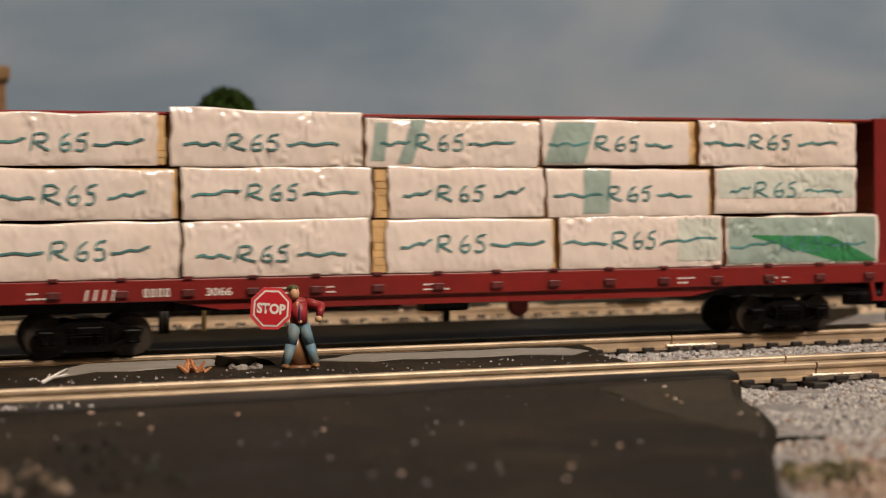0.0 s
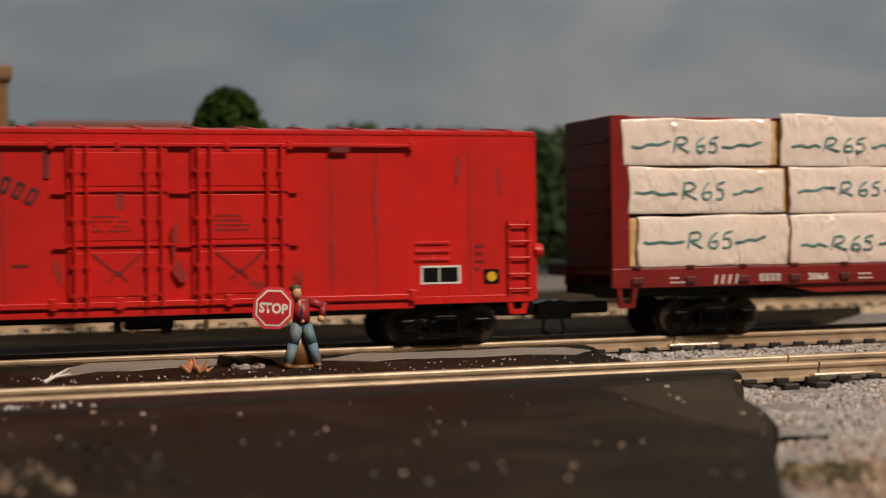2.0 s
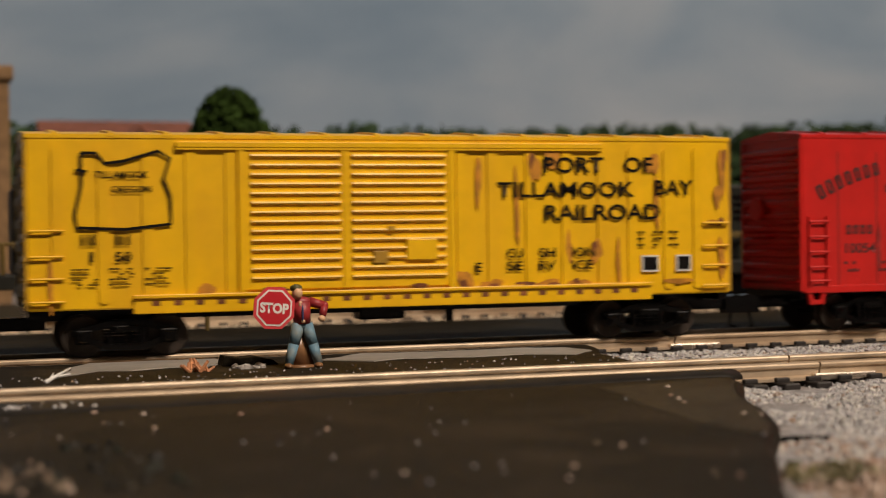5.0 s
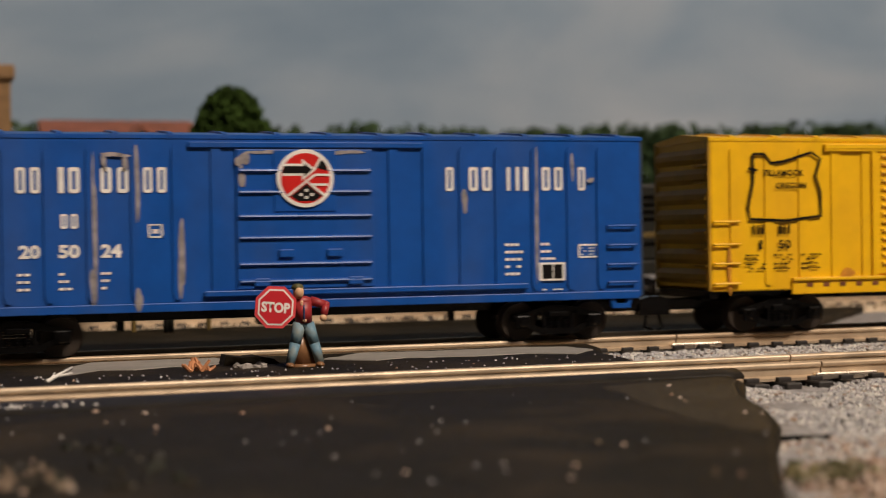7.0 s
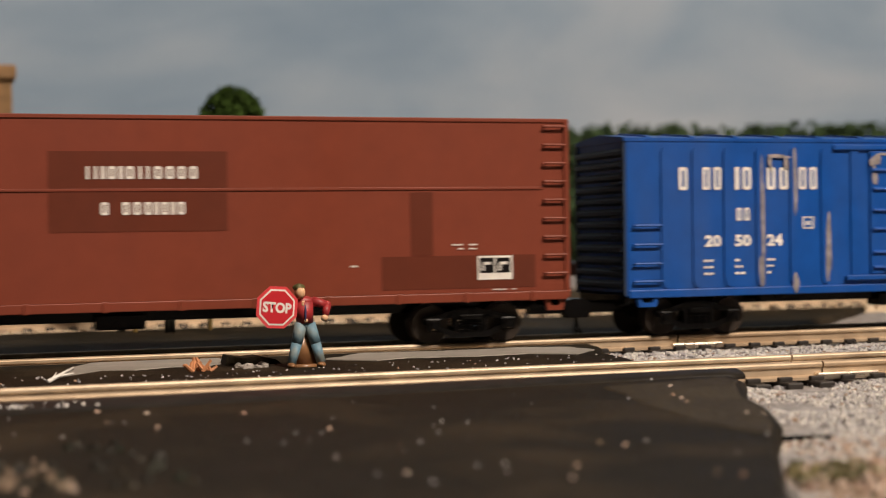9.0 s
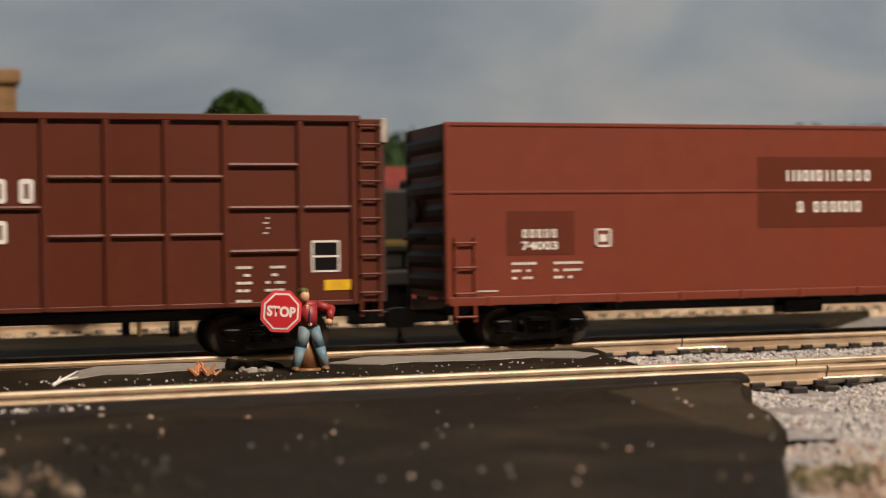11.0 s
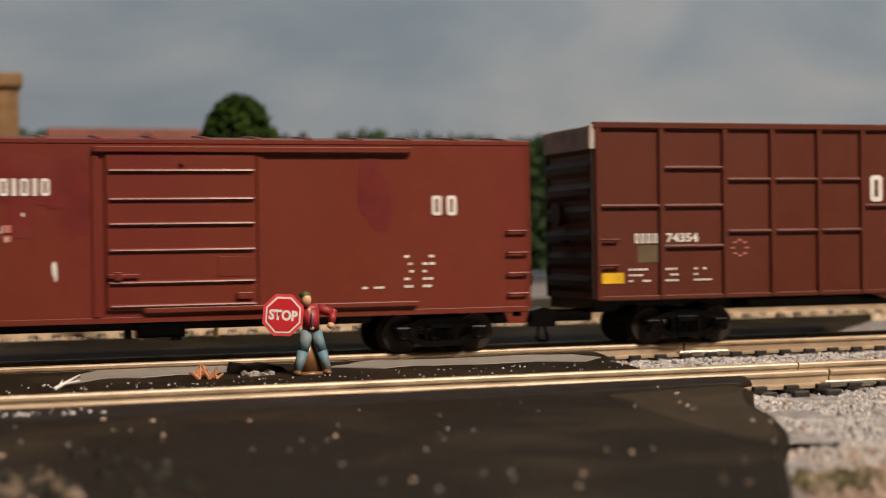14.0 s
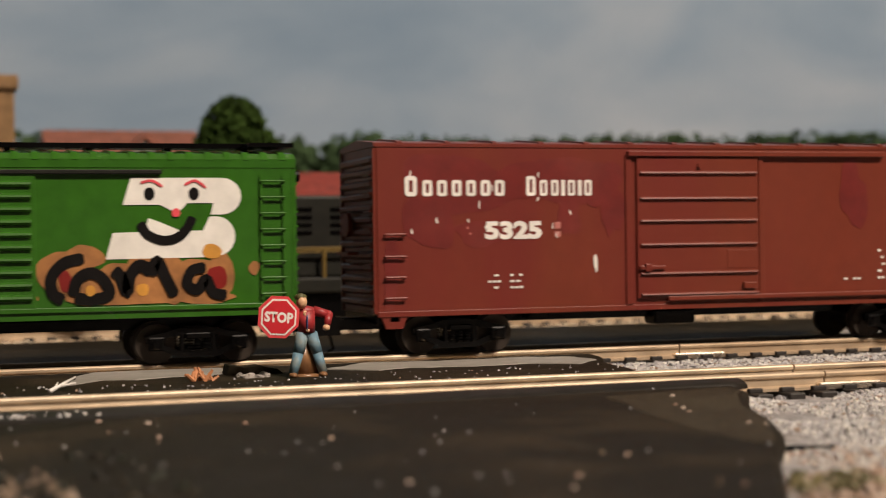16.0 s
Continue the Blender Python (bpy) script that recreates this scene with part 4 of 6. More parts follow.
def build_red_car():
    car = new_car(550.6, "bright red double-plug-door boxcar with black lettering")
    L, y = 108.0, FACE
    shell(car, L, 6.2, 30.9, RED)
    roof(car, L, 31.0, RED)
    car_ends(car, L, 6.5, 30.5, RED)
    parts("side_sill", Shape().box(19, 89, y - 0.35, y + 0.3, 5.6, 6.6, c=0.1).box(0.3, L - 0.3, y - 0.12, y + 0.2, 6.1, 7.2, c=0.05), RED, car)
    s = Shape()
    for x in (6.5, 13.6, 19.6, 25.4, 31.8, 76.9, 83.6, 97.8):
        s.box(x - 0.09, x + 0.09, y - 0.05, y + 0.1, 7.3, 28.4)
    parts("seam", s, DARKRED, car)
    for a in (40.2, 57.0):
        d = part("door", Shape().box(a, a + 13.6, y - 0.5, y + 0.1, 7.6, 28.6, c=0.15).box(a + 0.6, a + 13.0, y - 0.62, y - 0.4, 8.4, 14.4, c=0.08).box(a + 0.6, a + 13.0, y - 0.62, y - 0.4, 16.0, 22.2, c=0.08).box(a + 0.6, a + 13.0, y - 0.62, y - 0.4, 23.4, 28.0, c=0.08), RED, car, rest="panel")
        s = Shape()
        for dx in (0.9, 2.6, 10.6, 12.6):
            s.tube((a + dx, y - 1.0, 6.8), (a + dx, y - 1.0, 29.2), 0.24, n=8)
            for z in (8.6, 12.5, 19, 25.5):
                s.box(a + dx - 0.5, a + dx + 0.5, y - 1.15, y - 0.4, z - 0.25, z + 0.25)
        for z in (22.8, 15.4):
            s.box(a - 1.8, a + 15.2, y - 0.85, y - 0.5, z - 0.15, z + 0.15)
        parts("locking_rod", s, RED, d)
        s = Shape()
        stroke(s, [(a + 3.2, 14.3), (a + 6.6, 11.3), (a + 10.0, 14.3)], 0.28, y - 0.7)
        stroke(s, [(a + 5.4, 10.4), (a + 6.6, 11.9), (a + 7.8, 10.4)], 0.28, y - 0.72)
        fine_print(s, a + 3.2, a + 10.2, 17.0, 19.6, y - 0.66, 4, 1)
        part("door_lettering", s, DARKRED, d)
    parts("door_track", Shape().box(19.5, 89, y - 0.75, y + 0.1, 28.8, 29.3, c=0.08).box(19, 89.4, y - 0.8, y + 0.1, 6.9, 7.7, c=0.1), RED, car)
    s = Shape()
    for x in (19.4, 38.2, 47, 62, 70.9, 88.8):
        s.box(x - 0.5, x + 0.5, y - 1.0, y + 0.1, 6.6, 8.3, c=0.1).box(x - 0.35, x + 0.35, y - 0.9, y, 28.4, 29.6, c=0.08)
    parts("hanger", s, RED, car)
    smudge = Shape()
    for x, z, a, b in ((47.2, 21.5, 0.5, 1.8), (54.6, 16.2, 0.4, 2.6), (55.2, 11.6, 0.9, 1.4), (38.9, 12.0, 0.5, 1.6), (72.2, 10.4, 0.5, 1.4), (77, 14, 0.25, 5), (83.5, 20, 0.3, 5), (96, 25.5, 0.4, 2.2), (102.5, 24, 0.3, 2.0), (14, 13, 0.25, 4.5), (25.3, 18, 0.25, 6), (66, 9.6, 1.2, 0.5), (24, 7.4, 5, 0.25)):
        blob(smudge, x, z, a, b, y - (0.66 if 40 < x < 71 else 0.06), rough=0.8)
    parts("smudge", smudge, SMUDGE, car)
    s = Shape().box(37.3, 38.0, y - 0.25, y, 24.5, 29.0).box(76.8, 79.6, y - 0.84, y - 0.74, 28.1, 28.8)
    parts("grime", s, DARKRED, car)
    s = blocks(Shape(), "ooooooo oomoooo oooo", 3.1, 20.6, 32.8, 2.1, y - 0.08, arc=4.6)
    blocks(s, "oooo", 7.7, 15.3, 5.2, 1.5, y - 0.06)
    fine_print(s, 7.5, 18.9, 9.0, 11.4, y - 0.06, 2, 2)
    fine_print(s, 16.5, 25.5, 12.6, 13.6, y - 0.06, 1, 2)
    fine_print(s, 26.6, 28.6, 13.6, 15.8, y - 0.06, 2, 1)
    fine_print(s, 33, 37, 12.2, 13.4, y - 0.06, 1, 1)
    fine_print(s, 98.6, 101.0, 10.5, 15.0, y - 0.06, 4, 1)
    lettering(s, SOFTBLACK, car, "black arched company lettering")
    glyphs("slogan", "EMPLOYEE", 15.2, 22.0, 7.6, 1.2, y - 0.08, SOFTBLACK, car, thick=0.03)
    glyphs("slogan", "OWNED", 16.6, 20.4, 5.0, 1.2, y - 0.08, SOFTBLACK, car, thick=0.03)
    glyphs("car_number", "10054", 7.7, 12.3, 5.6, 1.6, y - 0.08, SOFTBLACK, car)
    part("data_plate", Shape().box(90.2, 96.3, y - 0.1, y, 9.0, 11.7, 1).box(90.5, 92.9, y - 0.14, y, 9.3, 11.4).box(93.1, 95.9, y - 0.14, y, 9.3, 11.4), [DECALBLACK, WHITE], car, "black data plate with white border")
    s = Shape().box(99.9, 102.3, y - 0.1, y, 8.9, 11.0)
    s.tube((101.1, y - 0.16, 9.95), (101.1, y - 0.1, 9.95), 0.75, n=14, slot=1)
    part("inspection_mark", s, [DECALBLACK, YELLOWDECAL], car, "black square with a yellow dot")
    s = Shape()
    for k in range(3):
        s.box(89.4, 94.6, y - 0.3, y + 0.05, 12.4 + k * 1.2, 12.8 + k * 1.2, c=0.05)
    parts("step_bar", s, RED, car)
    for x in (0.9, 103.6):
        ladder(car, x, x + 3.6, (17.4, 15.0, 12.6, 10.2, 8.0), RED)
        step(car, x, x + 3.4, 4.3, 6.4, RED)
    end_ladder(car, 0, -8.6, -5.0, [8 + 2.4 * k for k in range(9)], RED)
    end_ladder(car, L, -8.6, -5.0, [8 + 2.4 * k for k in range(5)], RED, 1)
    part("retainer", Shape().tube((L, -8.8, 13.6), (L + 1.2, -8.8, 13.6), 1.1, n=14), RED, car)
    running_gear(car, L, 13.6, 6.0)


SMUDGE = mat("dirty_red_smudge", (0.30, 0.016, 0.014), 0.5, vary=0.4, scale=900)
DARKRED = mat("grimy_dark_red", (0.13, 0.012, 0.010), 0.6, vary=0.3)
SOFTBLACK = mat("worn_black_lettering", (0.045, 0.012, 0.012), 0.55, vary=0.5, scale=900)


def build_yellow_car():
    car = new_car(432.1, "rusty yellow ribbed boxcar with a ribbed double door")
    L, y = 105.5, FACE
    shell(car, L, 6.6, 30.2, YELLOW)
    roof(car, L, 30.3, YELLOW)
    car_ends(car, L, 6.8, 30.2, YELLOWBLOTCHY, 7, brake=False)
    s = Shape()
    for x in (4.0, 10.1, 16.1, 22.0, 27.6, 61.6, 66.4, 72.4, 78.2, 84.0, 89.0, 95.0, 100.0):
        s.prism([(x - 0.75, 7.8), (x - 0.35, 7.4), (x + 0.35, 7.4), (x + 0.75, 7.8), (x + 0.75, 28.4), (x + 0.35, 28.9), (x - 0.35, 28.9), (x - 0.75, 28.4)], y - 0.25, y + 0.1)
    parts("rib", s, YELLOW, car)
    d = part("door", Shape().box(29.5, 59.7, y - 0.35, y + 0.1, 8.8, 28.6, c=0.1).box(28.6, 29.6, y - 0.55, y, 8, 29, c=0.1).box(43.6, 44.6, y - 0.55, y, 8.8, 28.6, c=0.1).box(59.6, 60.6, y - 0.55, y, 8, 29, c=0.1), YELLOW, car, rest="post")
    for a, b in ((30.4, 43.3), (45.0, 59.0)):
        for k in range(14):
            z = 10.2 + k * 1.32
            part("rib", hrib(a, b, z + 0.25, y - 0.33, 0.5, 0.36), YELLOW, d)
    part("placard", Shape().box(53.0, 57.6, y - 0.95, y - 0.3, 12.6, 15.6, c=0.1), YELLOW, d)
    parts("latch", Shape().box(48, 50.2, y - 0.95, y - 0.3, 12.2, 14.0, c=0.1).box(50.2, 51.2, y - 1.0, y - 0.3, 16.9, 17.5), YELLOWBLOTCHY, d)
    part("top_rail", Shape().box(20, 84, y - 0.7, y + 0.1, 28.7, 29.5, c=0.1).box(20, 84, y - 0.6, y, 28.4, 28.7, 0), YELLOW, car)
    s = Shape().box(14, 92, y - 0.8, y + 0.2, 8.0, 8.5, c=0.1).box(14, 92, y - 0.4, y + 0.2, 5.9, 8.0, c=0.1)
    part("door_sill", s, YELLOW, car)
    s = Shape()
    for k in range(25):
        s.box(16.5 + k * 3, 17.6 + k * 3, y - 0.46, y - 0.38, 7.0, 7.7)
    parts("sill_slot", s, RUST, car)
    f = y - 0.37
    for body, x, z, w, h in (("PORT", 74.5, 25.1, 9.8, 2.4), ("OF", 87.6, 25.2, 4.8, 2.3), ("TILLAMOOK", 67.1, 21.5, 22.2, 2.3), ("BAY", 92.7, 21.7, 6.5, 2.3), ("RAILROAD", 74.6, 18.0, 19.0, 2.4), ("CU", 68.5, 12.6, 2.6, 1.4), ("SH", 73.6, 12.6, 2.7, 1.4), ("ION", 78.9, 12.6, 3.8, 1.4), ("SE", 68.5, 10.7, 2.6, 1.4), ("RV", 73.6, 10.7, 2.7, 1.4), ("ICE", 78.9, 10.7, 3.4, 1.4), ("E", 63.6, 10.6, 1.0, 1.4)):
        glyphs("lettering", body, x, z, w, h, f, DECALBLACK, car, thick=0.02)
    s = stroke(Shape(), [(7.2, 27.9), (9.2, 27.9), (10.4, 26.5), (12.8, 26.8), (17.6, 28.2), (19.2, 27.2), (18.3, 24.4), (19.2, 22.0), (19.3, 18.2), (13, 17.5), (6.6, 17.8), (6.3, 19.6), (7.2, 23.5), (7.2, 27.9)], 0.42, f)
    stroke(s, [(6.4, 25.6), (8.0, 25.4)], 0.4, f)
    part("map_outline", s, DECALBLACK, car, "black outline of a map")
    glyphs("lettering", "TILLAMOOK", 9.0, 24.5, 7.2, 0.95, f, DECALBLACK, car)
    glyphs("lettering", "OREGON", 11.2, 22.5, 5.4, 0.95, f, DECALBLACK, car)
    s = blocks(Shape(), "mi", 6.8, 15.4, 2.3, 1.5, f)
    blocks(s, "im", 11.6, 15.4, 2.3, 1.5, f)
    fine_print(s, 5.8, 20.6, 9.7, 12.5, f, 4, 3)
    fine_print(s, 89.7, 97.6, 13.7, 16.6, f, 3, 3)
    lettering(s, DECALBLACK, car)
    glyphs("car_number", "1", 8.2, 13.1, 0.5, 1.4, f, DECALBLACK, car)
    glyphs("car_number", "50", 11.6, 13.1, 2.2, 1.4, f, DECALBLACK, car)
    for x0, x1 in ((90.4, 93.2), (96.2, 98.7)):
        part("data_plate", Shape().box(x0, x1, f - 0.02, f + 0.3, 10.1, 12.6, 1).box(x0 + 0.25, x1 - 0.25, f - 0.06, f + 0.3, 10.35, 12.35), [DECALBLACK, WHITE], car, "black data plate with white border")
    s = Shape()
    for x, z, a, b in ((73, 26, 0.9, 2.4), (76, 27.5, 1.2, 1.5), (66, 8.6, 1.6, 0.9), (62, 9.4, 1.2, 1.6), (83, 13.4, 0.8, 1.8), (75, 8.6, 2.2, 0.6), (104.2, 25, 0.6, 3), (102.8, 17.4, 1.4, 0.4), (104, 12, 0.5, 3), (80, 8.6, 1.6, 0.7), (78.5, 14, 0.5, 2.2), (64.2, 24, 0.4, 4), (70.2, 20, 0.3, 6), (93, 20.5, 0.5, 3.2), (92.5, 26.5, 0.9, 1.8), (103.4, 21.5, 0.5, 2.2), (24, 9, 1.5, 0.7), (3, 10, 0.4, 3), (86.6, 11.5, 0.35, 3.2), (96.5, 8.6, 2.0, 0.5)):
        blob(s, x, z, a, b, y - 0.28, rough=0.7)
    parts("rust_stain", s, RUSTSTAIN, car, "rust stain")
    s = Shape()
    for x, z, a, b in ((66.5, 8.5, 1.0, 0.35), (71.5, 8.8, 1.3, 0.3), (76.2, 8.5, 0.9, 0.4), (61.8, 8.9, 0.5, 0.8), (82.6, 14.2, 0.35, 0.8), (104.6, 27.2, 0.35, 1.6), (103.9, 17.6, 0.6, 0.5), (72.6, 27.0, 0.35, 1.0), (79.6, 9.0, 0.6, 0.3), (55, 8.9, 1.6, 0.25), (34, 8.9, 2.0, 0.22)):
        blob(s, x, z, a, b, y - 0.36, rough=0.8)
    parts("rust_spot", s, RUST, car, "dark rust spot")
    for x in (0.2, 100.6):
        ladder(car, x, x + 4.6, (17.4, 13.9, 10.9, 7.8), YELLOW, stiles=False)
    end_ladder(car, 0, -8.6, -5.0, [8 + 2.6 * k for k in range(8)], YELLOWBLOTCHY)
    running_gear(car, L, 13.2, 6.4)


# ends, end ladder and latches: darker and blotchier than the sides
YELLOWBLOTCHY = mat("blotchy_dark_yellow_paint", (0.40, 0.22, 0.012), 0.55, vary=0.15, dirt=(0.10, 0.05, 0.01), dirt_amount=0.6)
RUST = mat("rust", (0.16, 0.05, 0.012), 0.8, vary=0.4)
RUSTSTAIN = mat("rust_on_yellow", (0.46, 0.19, 0.008), 0.6, vary=0.35, scale=700)


def build_blue_car():
    car = new_car(315.5, "weathered blue ribbed boxcar with white lettering")
    L, y = 104.7, FACE
    shell(car, L, 6.2, 30.1, BLUE)
    roof(car, L, 30.2, BLUE)
    car_ends(car, L, 6.4, 29.9, BLUEDARK, 12, brake=False)
    s = Shape()
    for x in (6.5, 11.8, 17.2, 22.8, 28.8, 34.4, 39.8, 65.5, 70.6, 76.2, 81.8, 87.5, 93.2, 98.1):
        s.prism([(x - 0.7, 8.4), (x - 0.35, 7.6), (x + 0.35, 7.6), (x + 0.7, 8.4), (x + 0.7, 28.2), (x + 0.35, 28.8), (x - 0.35, 28.8), (x - 0.7, 28.2)], y - 0.28, y + 0.1)
    parts("rib", s, BLUE, car)
    parts("side_sill", Shape().box(0.4, L - 0.4, y - 0.25, y + 0.2, 6.0, 7.2, c=0.1).box(38, 86, y - 0.7, y + 0.2, 7.9, 8.7, c=0.12).box(36, 70, y - 0.5, y + 0.2, 28.6, 29.4, c=0.1), BLUE, car)
    d = part("door", Shape().box(42.6, 62.4, y - 0.4, y + 0.1, 8.8, 28.4, c=0.12), BLUE, car)
    for z in (25.4, 22.4, 19.0, 16.0, 12.3, 9.9):
        part("rib", hrib(43.0, 62.0, z, y - 0.38, 0.5, 0.32), BLUE, d)
    s = Shape()
    for x, z in ((45, 9.2), (58.5, 9.2), (48.5, 13.2), (55.5, 13.2)):
        s.box(x, x + 2.2, y - 0.85, y - 0.3, z, z + 1.1, c=0.1)
    parts("latch", s, BLUE, d)
    s = Shape()
    s.tube((52.4, y - 0.86, 24.3), (52.4, y - 0.5, 24.3), 4.1, n=40)
    s.tube((52.4, y - 0.9, 24.3), (52.4, y - 0.7, 24.3), 3.55, n=40, slot=1)
    E = lambda pts: [(52.4 + a, 24.3 + b) for a, b in pts]
    s.prism(E([(-3.4, 0.35), (-0.5, 0.35), (-0.5, -0.35), (1.5, 1.2), (-0.5, 2.75), (-0.5, 2.05), (-3.0, 2.05)]), y - 0.93, y - 0.8, 0)
    s.prism(E([(-3.4, 0.7), (-0.2, 0.7), (-0.2, 0.25), (1.0, 1.2), (-0.2, 2.15), (-0.2, 1.7), (-3.1, 1.7)]), y - 0.96, y - 0.8, 2)
    s.prism(E([(0.1, -0.8), (-2.1, -2.5), (-1.1, -3.2), (1.3, -3.2), (2.3, -2.5)]), y - 0.94, y - 0.8, 2)
    s.prism(E([(1.5, 1.5), (3.3, 1.0), (2.9, 2.1), (2.1, 2.8)]), y - 0.94, y - 0.8, 2)
    for line in ([(-2.5, -2.4), (0.1, -0.4), (2.7, -2.4)], [(0.1, -0.4), (1.4, 0.5), (3.5, 0.45)], [(1.3, 1.3), (2.2, 2.8)], [(0.9, -0.9), (3.2, -0.9)]):
        stroke(s, E(line), 0.34, y - 0.97)
    for a, b in ((-0.7, -2.3), (0.1, -1.7), (0.9, -2.3), (0.1, -2.7)):
        s.box(52.2 + a, 52.6 + a, y - 0.98, y - 0.9, 24.1 + b, 24.5 + b)
    part("emblem", s, [WHITE, RED, DECALBLACK], car, "round red and white emblem with black shapes")
    part("emblem_plate", Shape().box(47.9, 56.9, y - 0.55, y - 0.3, 19.6, 28.3, c=0.1), BLUE, car)
    s, f = Shape(), y - 0.1
    for p, x0, x1 in (("o", 8.5, 10.7), ("oo", 12.6, 16.4), ("io", 18.3, 21.7), ("oo", 23.7, 28.2), ("oo", 29.5, 33.3), ("o", 73.2, 75.0), ("oo", 76.7, 80.9), ("mi", 82.5, 86.5), ("oo", 88.2, 92.2), ("o", 94.1, 95.8)):
        blocks(s, p, x0, 22.4, x1 - x0, 3.5, f if x0 < 60 else f)
    blocks(s, "oo", 18.5, 17.6, 2.7, 2.0, f)
    for x0, x1 in ((13.0, 15.8), (18.4, 21.2), (24.0, 26.6)):
        fine_print(s, x0, x1, 9.0, 12.0, f, 3, 1)
    fine_print(s, 82.6, 92.0, 9.6, 15.0, f, 5, 2)
    fine_print(s, 88.4, 95.4, 7.4, 8.0, f - 0.2, 1, 1)
    lettering(s, WHITE, car, "worn white company lettering")
    for body, x in (("20", 13.2), ("50", 18.4), ("24", 24.0)):
        glyphs("car_number", body, x, 13.6, 2.8, 1.85, f, WHITE, car, thick=0.04)
    part("data_plate", Shape().box(87.9, 92.0, y - 0.34, y, 9.0, 11.7, 1).box(88.4, 90.0, y - 0.38, y, 9.3, 11.4).box(90.2, 91.6, y - 0.38, y, 9.3, 11.4), [DECALBLACK, WHITE], car, "black data plate with white border")
    s = Shape().box(94.3, 97.6, y - 0.1, y, 12.3, 12.55).box(94.3, 97.6, y - 0.1, y, 14.1, 14.35).box(94.3, 94.55, y - 0.1, y, 12.3, 14.3).box(97.35, 97.6, y - 0.1, y, 12.3, 14.3)
    fine_print(s, 94.7, 97.4, 12.6, 14.0, f, 3, 2)
    s.box(30.4, 32.4, y - 0.1, y, 16.2, 16.45).box(30.4, 32.4, y - 0.1, y, 17.9, 18.1).box(30.4, 30.65, y - 0.1, y, 16.2, 18).box(32.15, 32.4, y - 0.1, y, 16.2, 18).box(31.0, 31.8, y - 0.1, y, 16.8, 17.4)
    lettering(s, WHITE, car)
    s = Shape()
    for x, z0, z1, w in ((34.9, 8.6, 17.8, 0.55), (23.2, 8, 27, 0.3), (29.0, 19, 28.4, 0.35), (87.6, 10, 26.5, 0.3), (76.3, 19.5, 22.5, 0.5), (22.9, 7.2, 12, 0.4), (93.4, 24, 28, 0.25), (29, 6.4, 9, 0.6)):
        blob(s, x, (z0 + z1) / 2, w, (z1 - z0) / 2, y - 0.3, rough=0.6)
    for x, z, a, b in ((43.6, 27.0, 0.9, 1.0), (43.4, 24.5, 0.6, 1.2), (47, 28.0, 2.2, 0.3), (58.5, 28.0, 2.2, 0.3), (26, 27.6, 1.6, 0.35), (24.6, 26.5, 0.3, 1.2), (27.4, 26.5, 0.3, 1.2), (96.3, 23.9, 0.7, 0.3)):
        blob(s, x, z, a, b, y - 0.45 if 42 < x < 63 else y - 0.3, rough=0.8)
    parts("weathering", s, CHALK, car, "chalky tan scrapes")
    for x in (1.0, 98.9):
        ladder(car, x, x + 4.8, (17.0, 14.1, 11.2, 8.5), BLUE, stiles=False)
        step(car, x + 0.6, x + 4.4, 4.6, 6.3, BLUE)
    end_ladder(car, 0, -8.6, -5.0, [8 + 2.6 * k for k in range(8)], BLUEDARK)
    running_gear(car, L, 13.0, 6.0)


# ends and end ladder: a greyer, darker blue than the sides
BLUEDARK = mat("blotchy_dark_blue", (0.018, 0.035, 0.07), 0.5, vary=0.2, dirt=(0.03, 0.03, 0.03), dirt_amount=0.6)
CHALK = mat("chalky_scrape", (0.25, 0.225, 0.225), 0.8, vary=0.4, scale=800)


